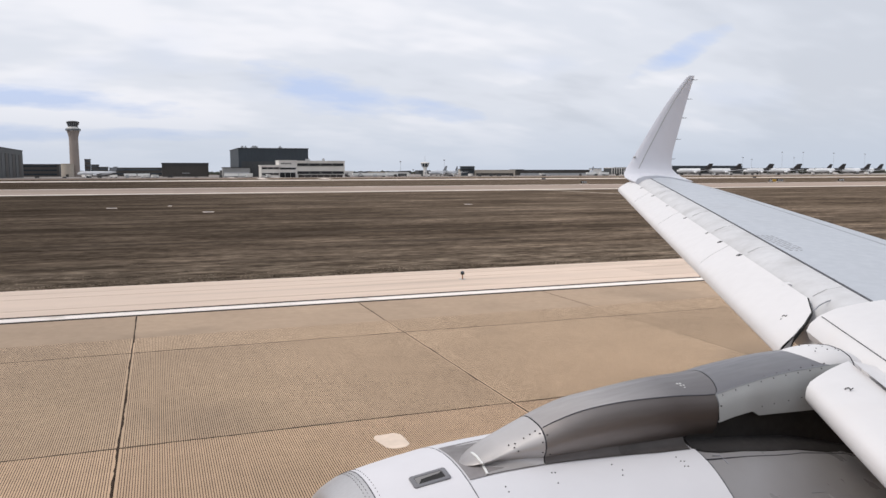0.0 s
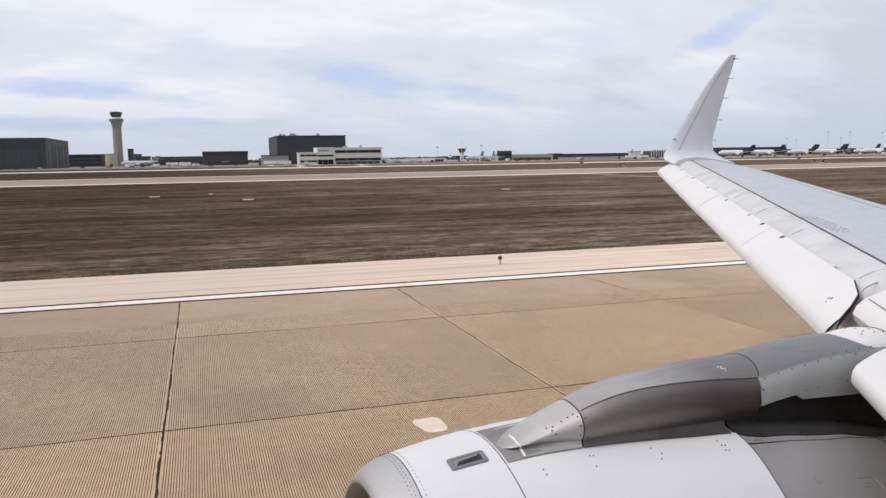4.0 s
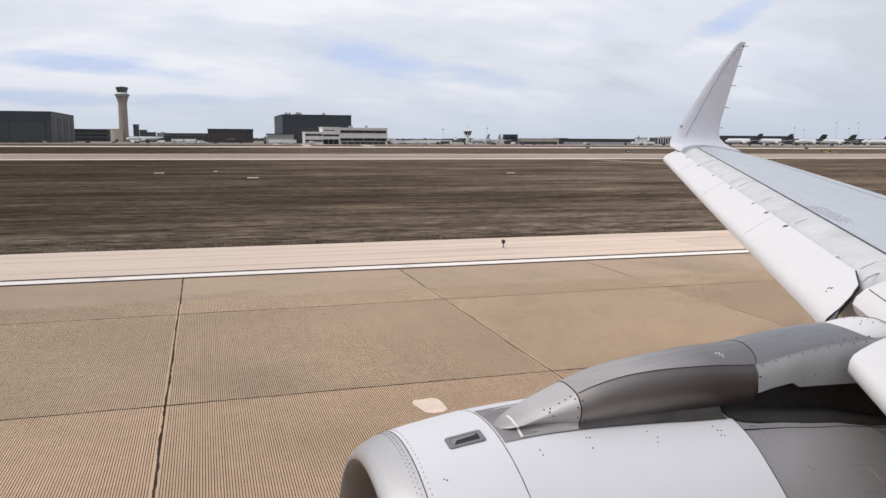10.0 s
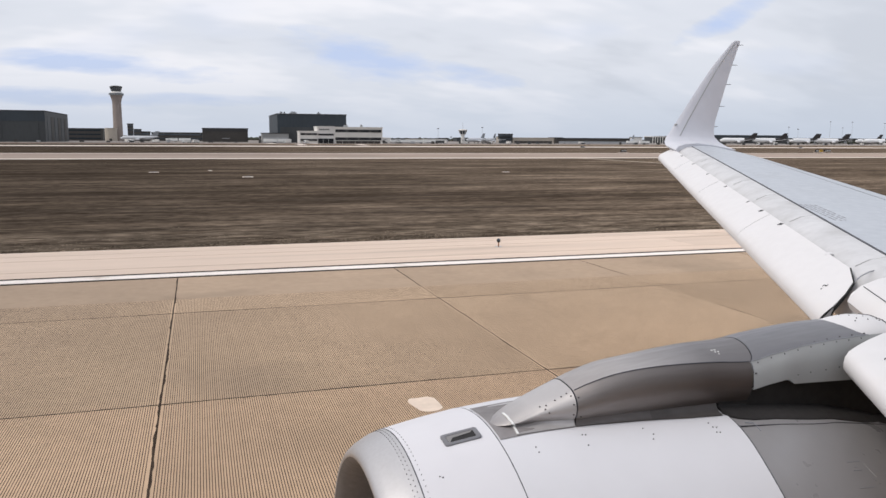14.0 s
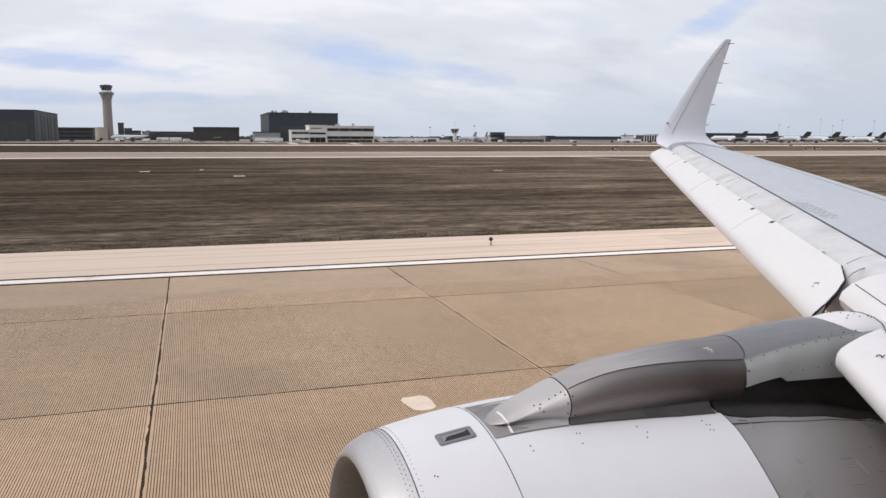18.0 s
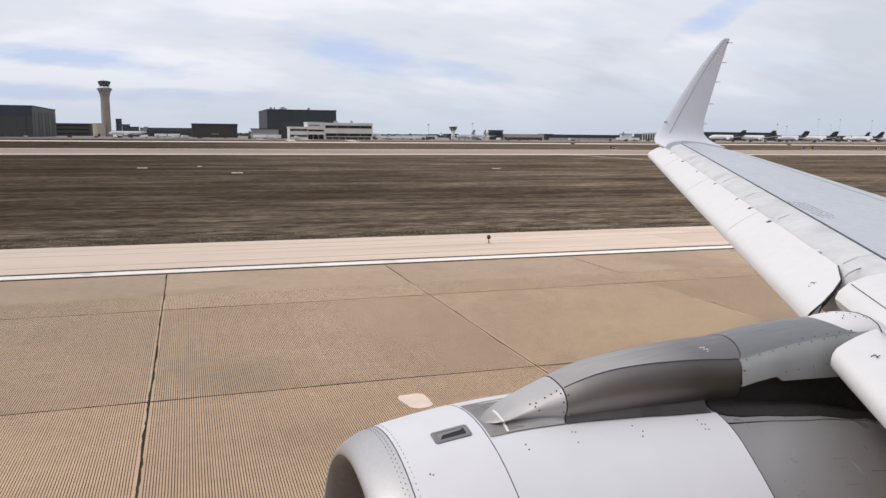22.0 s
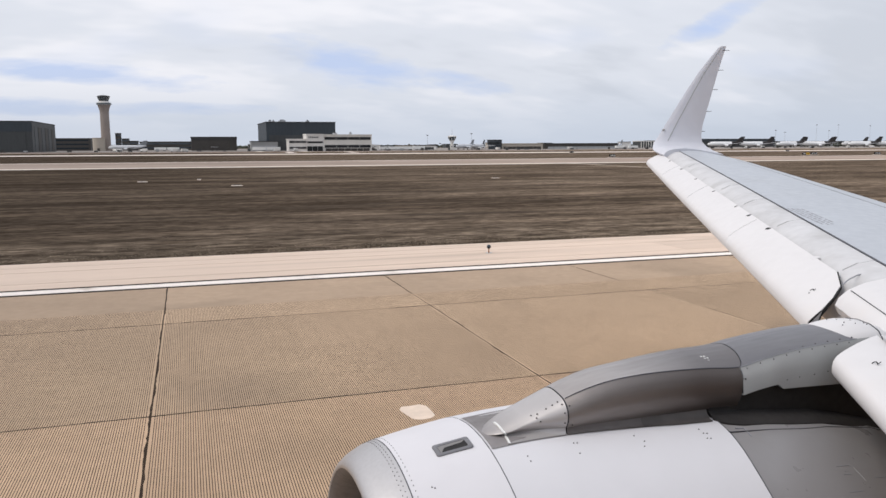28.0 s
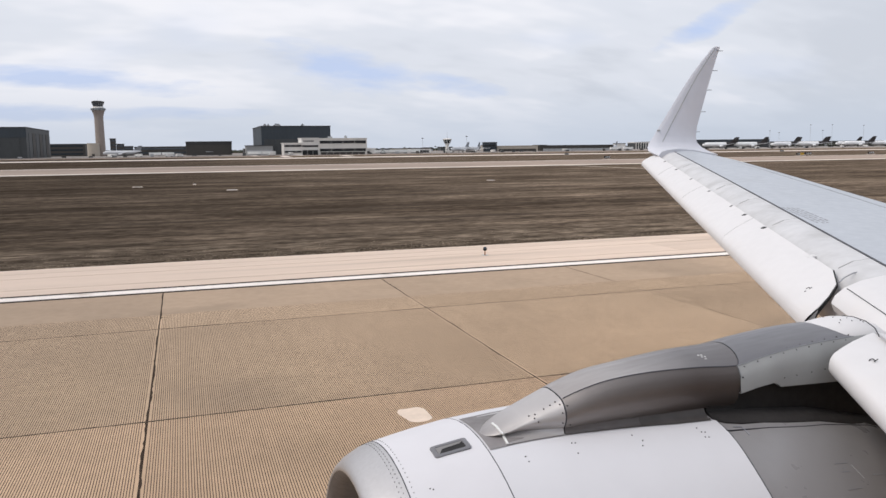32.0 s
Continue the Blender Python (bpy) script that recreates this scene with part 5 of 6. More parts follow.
def taxi_sign(x, y, w, turn, faces, label):
    """A low box sign; faces: colour by equal share of its width."""
    t = thing("taxi_sign", label, "taxiway sign", (x, y, -0.05), "taxiway signs", turn=turn)
    part("concrete_pad", boxes((-w / 2 - 0.5, w / 2 + 0.5, -0.7, 0.7, -0.1, 0.06), bevel=0.02), PALE, t)
    part("frame", boxes((-w / 2, w / 2, -0.14, 0.14, 0.25, 1.15), bevel=0.03), SIGNBLACK, t)
    for i in range(int(w) + 1):
        xx = -w / 2 + 0.2 + (w - 0.4) * i / int(w)
        part("leg", boxes((xx - 0.05, xx + 0.05, -0.05, 0.05, 0.06, 0.25)), STEEL, t)
    n = len(faces)
    for i, m in enumerate(faces):
        xa, xb = -w / 2 + w * i / n + 0.03, -w / 2 + w * (i + 1) / n - 0.03
        f = part("face", boxes((xa, xb, -0.152, -0.141, 0.29, 1.11)), m, t)
        for k in range(3):
            u = xa + (xb - xa) * (0.2 + 0.3 * k)
            part("symbol_bar", boxes((u, u + (xb - xa) * 0.14, -0.158, -0.1525, 0.45, 0.95)), SIGNBLACK if m is SIGNYELLOW else SIGNWHITE, f)
    return t


taxi_sign(-306, 52, 1.5, 30, [SIGNYELLOW], "small yellow direction sign with black symbols on turf")
taxi_sign(198, 90, 3.2, 0, [SIGNYELLOW, SIGNBLACK], "yellow and black taxiway sign on dry turf")
taxi_sign(276, 78, 3.2, 0, [SIGNBLACK, SIGNYELLOW], "black and yellow taxiway sign on dry turf")
taxi_sign(752, 78, 3.4, 0, [SIGNBLACK, SIGNYELLOW], "black and yellow taxiway sign on dry turf")
taxi_sign(778, 52, 1.6, 20, [SIGNYELLOW], "small yellow direction sign on a concrete pad")
taxi_sign(-530, 92, 3.4, 0, [SIGNYELLOW, SIGNBLACK], "yellow and black taxiway sign beside dark asphalt")
taxi_sign(148, 272, 3.4, 0, [SIGNBLACK], "low dark holding position sign beside the far taxiway")
taxi_sign(196, 272, 4.0, 0, [SIGNBLACK, SIGNYELLOW], "black and yellow taxiway sign on far turf")
for x, y in ((208, 280), (236, 272)):
    taxi_sign(x, y, 3.6, 0, [SIGNBLACK], "low black sign beside the far taxiway")
taxi_sign(262, 262, 3.0, 0, [SIGNYELLOW], "yellow direction sign beside the far taxiway")
for x, y in ((98, 268), (-160, 272), (160, 420), (240, 420), (320, 420)):
    taxi_sign(x, y, 2.6, 0, [SIGNBLACK], "low dark sign beside a far taxiway")


for x, y, w in ((-66.0, 113.5, 1.3), (-54.4, 97.9, 1.3), (-58.5, 118, 0.5), (-17, 106, 1.0)):
    t = thing("cable_pit", "small pale concrete cable pit flush in the turf", "cable pit", (x, y, -0.05), "cable pits")
    part("collar", boxes((-w / 2, w / 2, -0.5, 0.5, -0.1, 0.05), bevel=0.015), PALE, t)
    part("cover", boxes((-w * 0.3, w * 0.3, -0.3, 0.3, 0.045, 0.056)), STEEL, t)


def cabinet(x, y):
    t = thing("equipment_cabinet", "white metal equipment cabinet standing on airfield turf", "cabinet", (x, y, -0.05), "equipment cabinets")
    pad(x, y, 3.4, 2.6, t)
    part("body", boxes((-1.25, 1.25, -0.7, 0.7, 0.06, 1.75), bevel=0.03), SIGNWHITE, t)
    part("roof", boxes((-1.32, 1.32, -0.78, 0.78, 1.75, 1.83), bevel=0.02), SIGNWHITE, t)
    for s in (-1, 1):
        d = part("door", boxes((0.03 if s > 0 else -1.2, 1.2 if s > 0 else -0.03, -0.73, -0.70, 0.2, 1.65)), OFFWHITE, t)
        part("handle", boxes((0.1 * s - 0.03, 0.1 * s + 0.03, -0.76, -0.73, 0.85, 1.05)), STEEL, d)


cabinet(145, 91)
cabinet(-316, 92)


def antenna_mast(x, y, h):
    t = thing("antenna_mast", "slim red and white lattice antenna mast on airfield turf", "mast", (x, y, -0.05))
    for i, (a, b) in enumerate(((-0.3, -0.25), (0.3, -0.25), (0.0, 0.32))):
        part("mast_leg", rod(bmesh.new(), (a, b, 0), (a, b, h), 0.05, 0.05, 6), SIGNWHITE, t)
    for k in range(int(h / 0.9)):
        z = 0.9 * k
        bm = bmesh.new()
        for (a, b), (c, d) in (((-0.3, -0.25), (0.3, -0.25)), ((0.3, -0.25), (0, 0.32)), ((0, 0.32), (-0.3, -0.25))):
            rod(bm, (a, b, z), (c, d, z + 0.9), 0.022, 0.022, 5)
            rod(bm, (a, b, z + 0.9), (c, d, z + 0.9), 0.022, 0.022, 5)
        part("brace", bm, SIGNRED if (k // 3) % 2 else SIGNWHITE, t)
    for z in (h * 0.7, h * 0.95):
        part("antenna", boxes((0.3, 0.8, -0.1, 0.1, z, z + 0.5)), STEEL, t)


antenna_mast(598, 128, 17)
sh = thing("equipment_shelter", "white shelter with a red door panel on turf", "shelter", (588, 128, -0.05))
part("body", boxes((-2.6, 2.6, -1.4, 1.4, 0.0, 3.2), bevel=0.05), SIGNWHITE, sh)
part("door", boxes((-0.8, 0.6, -1.45, -1.41, 0.1, 3.0)), SIGNRED, sh, "red door panel")
part("roof", boxes((-2.8, 2.8, -1.6, 1.6, 3.2, 3.35)), OFFWHITE, sh)

# flush drain cover in the shoulder
cover = part("drain_cover", boxes((1.15, 3.1, 29.65, 29.95, 0.0, 0.006)), TAXI, shoulder, "worn grey drain cover in the shoulder")
for x in (1.75, 2.25):
    part("slot", boxes((x, x + 0.3, 29.76, 29.84, 0.0058, 0.008)), JOINT, cover)

# repair patches on the slabs
for x, y, w, d, turn in ((3.7, 12.85, 0.25, 0.8, 8), (-56.4, 12.75, 0.25, 0.75, 6), (16.1, 17.5, 0.28, 0.6, -6), (16.8, 16.7, 0.2, 0.5, 4), (-14, 17.2, 0.3, 0.8, 3), (38, 24, 0.3, 0.9, 0)):
    bm = bmesh.new()
    n = 32
    ring = []
    for k in range(n):
        c, q = math.cos(6.2832 * k / n), math.sin(6.2832 * k / n)
        wob = 1 + 0.05 * math.sin(3 * 6.2832 * k / n + x) + 0.03 * math.sin(7 * 6.2832 * k / n)
        ring.append(Vector((w * wob * math.copysign(abs(c) ** 0.55, c), d / 2 * wob * math.copysign(abs(q) ** 0.55, q), 0)))
    bm = loft([ring, [p + Vector((0, 0, 0.005)) for p in ring]])
    bm.transform(pose(x, y, 0.0, 0, 0, turn))
    part("repair_patch", bm, PATCH, runway, "pale fresh concrete repair patch")

# ---------------------------------------------------------------- far airport
def building(name, x0, x1, y, depth, h, wall, label, roofmat=DARKROOF, parapet=0.8, doors=0, doormat=None, door_h=0.7, bands=0, bandmat=None, category="building", group="", clad=0.0, cladmat=None):
    """A block with wall, roof edge and, where it has them, door leaves, window bands and upper cladding."""
    t = thing(name, label, category, ((x0 + x1) / 2, y, -0.02), group)
    w = (x1 - x0) / 2
    part("wall", boxes((-w, w, 0, depth, 0, h)), wall, t)
    part("roof", boxes((-w - 0.5, w + 0.5, -0.5, depth + 0.5, h, h + parapet)), roofmat, t)
    if clad:
        part("cladding", boxes((-w - 0.25, w + 0.25, -0.3, 0, h * (1 - clad), h)), cladmat, t, "dark upper cladding")
    for i in range(doors):
        a = -w * 0.92 + 1.84 * w * i / doors
        b = -w * 0.92 + 1.84 * w * (i + 1) / doors - 0.35
        part("door_leaf", boxes((a, b, -0.22 - 0.25 * (i % 2), -0.02, 0.05, h * door_h)), doormat, t)
    for i in range(bands):
        z = h * (i + 0.42) / bands
        bnd = part("window", boxes((-w * 0.96, w * 0.96, -0.12, -0.01, z, z + h / bands * 0.36)), bandmat or GLASSDARK, t, "band of dark glazing")
        part("sill", boxes((-w * 0.97, w * 0.97, -0.3, -0.01, z - 0.25, z)), wall, bnd)
        k = max(3, int(w / 5))
        for j in range(k + 1):
            xx = -w * 0.96 + 1.92 * w * j / k
            part("mullion", boxes((xx - 0.12, xx + 0.12, -0.2, -0.01, z, z + h / bands * 0.36)), wall, bnd)
    return t


def roof_units(x0, x1, y, h, n, seed):
    r = random.Random(seed)
    for i in range(n):
        x = r.uniform(x0, x1)
        w = r.uniform(1.0, 3.0)
        t = thing("roof_unit", "small grey plant box on a flat roof", "roof unit", (x, y + r.uniform(4, 14), h - 0.02), "rooftop plant")
        part("casing", boxes((-w, w, -1.2, 1.2, 0, r.uniform(1, 2.2)), bevel=0.1), STEEL, t)
        part("cap", boxes((-w * 0.4, w * 0.4, -0.5, 0.5, 1.0, 2.5)), DARKROOF, t)


# the two great hangars ahead, with the tower behind them
building("hangar", -472.5, -344.5, 830, 90, 29, HANGARLOW, "huge dark maintenance hangar with tall sliding doors", doors=8, doormat=HANGARLOW, door_h=0.72, clad=0.26, cladmat=HANGAR, category="hangar", group="great hangars")
great = building("hangar", -335.5, -199, 830, 140, 29, HANGARLOW, "huge dark maintenance hangar with tall sliding doors", doors=8, doormat=HANGARLOW, door_h=0.66, clad=0.32, cladmat=HANGAR, category="hangar", group="great hangars")

for k in range(6):
    part("side_door", boxes((68.25, 68.55, 12 + 20 * k, 27 + 20 * k, 0.05, 24.5)), BROWNWALL if k % 2 else HANGARLOW, great, "tall dark sliding door leaf")
for k in range(8):
    part("letter_bar", boxes((-38 + 3.4 * k, -35.7 + 3.4 * k, -0.36, -0.30, 22.2, 24.6 if k == 0 else 23.8)), OFFWHITE, great, "pale bar of unreadable lettering")
TX, TY = -154.0, 1050.0
tower = thing("control_tower", "tall tan concrete airport control tower with flared dark glass cab", "control tower", (TX, TY, -0.02))


def octo(r, z, n=16):
    return [Vector((r * math.cos(6.28318 * (i + 0.5) / n), r * math.sin(6.28318 * (i + 0.5) / n), z)) for i in range(n)]


part("shaft", loft([octo(r, z) for r, z in ((5.7, 0), (5.45, 20), (5.25, 44), (5.3, 48), (5.9, 51), (7.2, 55.2), (7.6, 56.3))]), TOWERSTONE, tower, "tan concrete shaft flaring below the gallery", smooth=True)
part("gallery", loft([octo(r, z) for r, z in ((8.5, 56.3), (8.7, 56.8), (8.7, 58.6), (8.2, 58.9))]), PANELGREY, tower)
part("gallery_window", loft([octo(r, z) for r, z in ((8.75, 57.0), (8.75, 58.3))], caps=False), GLASSDARK, tower, "dark glazed gallery ring")
part("cab_base", loft([octo(r, z) for r, z in ((6.6, 58.9), (6.2, 60.8))]), OFFWHITE, tower, "white ring under the cab")
part("cab", loft([octo(r, z) for r, z in ((5.4, 60.8), (5.8, 62.2), (7.2, 66.2))]), GLASSDARK, tower, "dark outward-leaning glass cab")
for i in range(16):
    a = 6.28318 * (i + 0.5) / 16
    part("cab_mullion", rod(bmesh.new(), (5.85 * math.cos(a), 5.85 * math.sin(a), 62.2), (7.25 * math.cos(a), 7.25 * math.sin(a), 66.2), 0.14, 0.14, 4), STEEL, tower)
part("cab_roof", loft([octo(r, z) for r, z in ((7.5, 66.2), (7.5, 66.8), (5.2, 67.6), (3.0, 67.9))]), DARKROOF, tower)
part("antenna", rod(bmesh.new(), (0, 0, 67.8), (0, 0, 70.5), 0.12, 0.06, 6), STEEL, tower)
drum = thing("tower_base", "round beige concrete drum at the foot of the tower", "building", (-161, 1036, -0.02))
part("wall", loft([octo(r, z, 24) for r, z in ((7.0, 0), (7.0, 15.2))]), BEIGE, drum, smooth=True)
part("roof", loft([octo(r, z, 24) for r, z in ((7.3, 15.2), (7.3, 16.0), (6.6, 16.0))]), BEIGE, drum)
part("door", boxes((-1.6, 1.6, -7.1, -6.7, 0, 3.2)), BROWNWALL, drum, "dark door at the drum's foot")
building("office_block", -147, -140.5, 1100, 10, 22, BROWNWALL, "slim dark block among low roofs", bands=4)
building("office_block", -139.5, -131, 1100, 14, 15, BROWNWALL, "stepped dark block among low roofs", bands=3)
building("office_block", -131, -120, 1102, 14, 12, BROWNWALL, "stepped dark block among low roofs", bands=2)
building("terminal", -326, -182, 1150, 30, 16, BROWNWALL, "long low dark terminal building", bands=3, category="terminal")
building("terminal", -122, -38, 1180, 30, 11.5, BROWNWALL, "long low dark terminal building", bands=2, category="terminal")
building("hangar", -54.1, -2.2, 963, 46, 15.6, BROWNWALL, "low dark brown hangar", doors=6, doormat=BROWNWALL, clad=0.2, cladmat=DARKROOF, category="hangar")
building("shed", 6, 34, 853, 16, 9.7, GREYSHED, "low grey shed beside the hangars", doors=4, doormat=STEEL, door_h=0.55, category="shed")
building("hangar", 23.9, 99.9, 870, 102, 30.8, HANGAR, "very tall dark green-grey hangar", doors=6, doormat=HANGARLOW, door_h=0.55, category="hangar")
building("office_building", 32.5, 49.4, 746, 19, 11, OFFWHITE, "white office building with dark window bands", bands=2, bandmat=RIBBON, roofmat=OFFWHITE)
building("office_building", 66.0, 113.6, 750, 22, 15.2, CREAMWALL, "cream three-storey office building with dark window bands", bands=2, bandmat=RIBBON, doors=7, doormat=BROWNWALL, door_h=0.17, roofmat=CREAMWALL)
entrance = building("office_building", 49.4, 65.9, 748, 22, 15.6, OFFWHITE, "plain white end block of an office building with dark bays", doors=3, doormat=RIBBON, door_h=0.30, roofmat=OFFWHITE)
part("window", boxes((-7.6, 7.6, -0.14, -0.01, 7.6, 9.4)), RIBBON, entrance, "band of dark glazing")
for k in range(6):
    part("letter_bar", boxes((-6.4 + 1.7 * k, -5.2 + 1.7 * k, -0.16, -0.02, 12.6, 13.9)), HANGARLOW, entrance, "dark bar of unreadable lettering")
roof_units(70, 108, 752, 16.0, 3, 3)
roof_units(28, 95, 875, 31.6, 5, 8)
building("cargo_shed", 321, 378, 916, 23, 6.6, BEIGE, "low beige cargo building with dark bays", doors=9, doormat=BROWNWALL, door_h=0.5, roofmat=BEIGE, category="shed")
rotunda = thing("control_block", "dark round drum-shaped building by the apron", "building", (311.3, 917, -0.02))
part("wall", loft([octo(r, z, 28) for r, z in ((8.2, 0), (8.2, 5.2), (9.3, 5.6), (9.3, 11.2))]), HANGAR, rotunda, smooth=True)
part("window", loft([octo(9.36, z, 28) for z in (6.6, 8.8)], caps=False), RIBBON, rotunda, "ring of dark glazing")
part("roof", loft([octo(r, z, 28) for r, z in ((9.8, 11.2), (9.8, 12.0), (8.8, 12.1))]), DARKROOF, rotunda)
building("cargo_shed", 385, 494, 924, 30, 6.6, BROWNWALL, "long low dark cargo shed", doors=12, doormat=STEEL, door_h=0.45, category="shed")
colonnade = building("cargo_office", 672, 702, 1150, 24, 10.5, HANGARLOW, "low white-trimmed building with a row of columns", roofmat=OFFWHITE, parapet=1.2)
for k in range(7):
    part("column", boxes((-14.5 + 4.8 * k, -13.4 + 4.8 * k, -1.6, -0.6, 0, 10.5)), OFFWHITE, colonnade, "white column")
building("cargo_shed", 704, 765, 1160, 30, 11.5, BROWNWALL, "low brown building with a row of open bays", doors=8, doormat=BEIGE, door_h=0.45, category="shed")
building("pump_house", 636, 653, 1150, 12, 9.5, OFFWHITE, "small white block beside the apron", category="building")
building("maintenance_shed", 201, 228, 900, 11, 5.0, OFFWHITE, "long low white shed with dark doorways", doors=5, doormat=HANGARLOW, door_h=0.6, category="shed")
building("tent_hangar", 135, 156, 890, 16, 5.4, OFFWHITE, "low white fabric hangar", roofmat=OFFWHITE, category="shed")
building("cargo_hangar", 833, 995, 1200, 50, 14.5, HANGARLOW, "long dark cargo hangar behind parked jets", clad=0.3, cladmat=HANGAR, doors=6, doormat=HANGARLOW, category="hangar")
building("cargo_shed", 1000, 1500, 1400, 40, 11, BROWNWALL, "long low dark cargo shed", doors=14, doormat=STEEL, door_h=0.45, category="shed")
rb = random.Random(12)
for i in range(26):
    x = -330 + 62 * i + rb.uniform(-15, 15)
    w, hh = rb.uniform(14, 48), rb.uniform(5, 11)
    building("low_building", x, x + w, 1480 + rb.uniform(0, 160), 25, hh, rb.choice([BROWNWALL, BEIGE, OFFWHITE, HANGARLOW]), "low airport building on the far horizon", doors=rb.choice([0, 4]), doormat=STEEL, door_h=0.5)

# ramp tower with a flared glazed cab
rt_ = thing("ramp_tower", "slim pale ramp control tower with a flared glazed cab", "control tower", (252, 910, -0.02))
rt_.scale = (1.05, 1.05, 1.0)
part("stem", loft([octo(r, z) for r, z in ((2.4, 0), (2.0, 6), (2.0, 9), (3.0, 11))]), OFFWHITE, rt_, smooth=True)
part("cab", loft([octo(r, z) for r, z in ((3.2, 11), (4.8, 15.5))]), GLASSDARK, rt_, "dark glass cab")
for i in range(8):
    a = 6.28318 * (i + 0.5) / 8
    part("cab_mullion", rod(bmesh.new(), (3.25 * math.cos(a), 3.25 * math.sin(a), 11), (4.85 * math.cos(a), 4.85 * math.sin(a), 15.5), 0.25, 0.25, 4), SIGNWHITE, rt_)
part("cab_roof", loft([octo(r, z) for r, z in ((5.4, 15.5), (5.4, 16.3), (2.0, 17.2))]), OFFWHITE, rt_)
part("antenna", rod(bmesh.new(), (0, 0, 17.2), (0, 0, 25), 0.2, 0.1, 6), STEEL, rt_)


def light_mast(x, y, h):
    t = thing("light_mast", "tall slim apron floodlight mast", "light mast", (x, y, -0.02), "apron light masts")
    part("pole", rod(bmesh.new(), (0, 0, 0), (0, 0, h), 0.20, 0.12, 8), STEEL, t)
    part("lamp_ring", rod(bmesh.new(), (0, 0, h - 0.4), (0, 0, h + 0.2), 0.7, 0.6, 10), STEEL, t)
    for a in range(4):
        c, s = math.cos(a * 1.5708), math.sin(a * 1.5708)
        part("floodlight", boxes((0.9 * c - 0.35, 0.9 * c + 0.35, 0.9 * s - 0.35, 0.9 * s + 0.35, h - 1.0, h - 0.3)), DARKROOF, t)
    return t


mast = light_mast(219.6, 908, 18)
for x, y, h in ((276.8, 908, 20), (236, 908, 8), (672, 1000, 33), (820, 1000, 27), (838, 1000, 24), (900, 1000, 36), (925, 1000, 27), (944, 1000, 36), (1010, 1000, 35), (1080, 1000, 34), (-420, 1150, 34), (-520, 1150, 34)):
    light_mast(x, y, h)


# airliners parked on the aprons
def jet(name, label, length, body, tail, group, tail_stripes=()):
    """A parked jet: nose towards -x, with wings, engines, tail and wheels."""
    t = thing(name, label, "airliner", (0, 0, 0), group)
    L, r = length, length * 0.058
    z0 = r * 1.75
    prof = [(-0.5, 0.04, -0.25), (-0.485, 0.35, -0.2), (-0.45, 0.72, -0.08), (-0.40, 0.95, 0), (-0.33, 1, 0), (0.15, 1, 0), (0.28, 0.85, 0.14), (0.40, 0.5, 0.42), (0.48, 0.18, 0.6), (0.50, 0.06, 0.66)]
    part("fuselage", loft([circle(u * L, 0, z0 + d * r, k * r, 18) for u, k, d in prof]), body, t, smooth=True)
    if tail is JETBROWN:
        part("rear_fuselage", loft([circle(u * L, 0, z0 + d * r, k * r * 1.012, 18) for u, k, d in prof[5:]], caps=False), tail, t, "dark brown rear fuselage", smooth=True)
    part("cockpit_glazing", loft([circle(u * L, 0, z0 + 0.06 * r, k * r, 10, 35, 145) for u, k in ((-0.472, 0.56), (-0.448, 0.77))], ring=False), GLASSDARK, t, "dark cockpit glazing")
    for s in (-1, 1):
        part("wing", loft([[Vector((x * L, s * yy * L, z0 + zz * r)) for x, zz in ((xa, za), (xa + 0.3 * (xb - xa), za + 0.22 * k), (xb, za), (xa + 0.3 * (xb - xa), za - 0.16 * k))]
                           for yy, xa, xb, za, k in ((0.0, -0.13, 0.09, -0.55, 1.3), (0.17, -0.03, 0.10, -0.30, 0.8), (0.45, 0.13, 0.17, 0.25, 0.3))]), JETSILVER, t, "grey wing")
        part("tailplane", loft([[Vector((x * L, s * yy * L, z0 + zz * r)) for x, zz in ((xa, 0.45), (xa + 0.3 * (xb - xa), 0.52), (xb, 0.45), (xa + 0.3 * (xb - xa), 0.38))] for yy, xa, xb in ((0.0, 0.37, 0.46), (0.17, 0.46, 0.49))]), JETSILVER, t)
        e = part("engine", loft([circle(u * L, s * 0.17 * L, z0 - 0.75 * r, k * r, 14) for u, k in ((-0.115, 0.44), (-0.105, 0.52), (-0.06, 0.52), (-0.01, 0.34))]), body, t, smooth=True)
        part("intake", loft([circle(u * L, s * 0.17 * L, z0 - 0.75 * r, 0.4 * r, 12) for u in (-0.118, -0.112)]), DUCT, e)
    part("fin", loft([[Vector((x * L, yy * r, z0 + zz * r)) for x, yy in ((xa, 0), (xa + 0.3 * (xb - xa), 0.07), (xb, 0), (xa + 0.3 * (xb - xa), -0.07))] for zz, xa, xb in ((0.75, 0.26, 0.475), (3.2, 0.43, 0.54))]), tail, t, "upright tail fin")
    for (za, zb), m in tail_stripes:
        fa, fb = (za - 0.75) / 2.6, (zb - 0.75) / 2.6
        part("fin_stripe", loft([[Vector(((0.30 + 0.14 * f + du * (0.17 - 0.095 * f)) * L, yy * r, z0 + zz * r)) for du, yy in ((0.04, 0), (0.3, 0.085), (0.96, 0.015), (0.96, -0.015), (0.3, -0.085))] for f, zz in ((fa, za), (fb, zb))]), m, t, "painted band on the fin")
    for x, y in ((-0.40, 0), (0.03, 0.06), (0.03, -0.06)):
        leg = part("gear_leg", rod(bmesh.new(), (x * L, y * L, 0.3 * r), (x * L, y * L, z0 - 0.6 * r), 0.08 * r, 0.08 * r, 6), STEEL, t)
        part("wheel", rod(bmesh.new(), (x * L, y * L - 0.16 * r, 0.3 * r), (x * L, y * L + 0.16 * r, 0.3 * r), 0.3 * r, 0.3 * r, 14), RUBBER, leg)
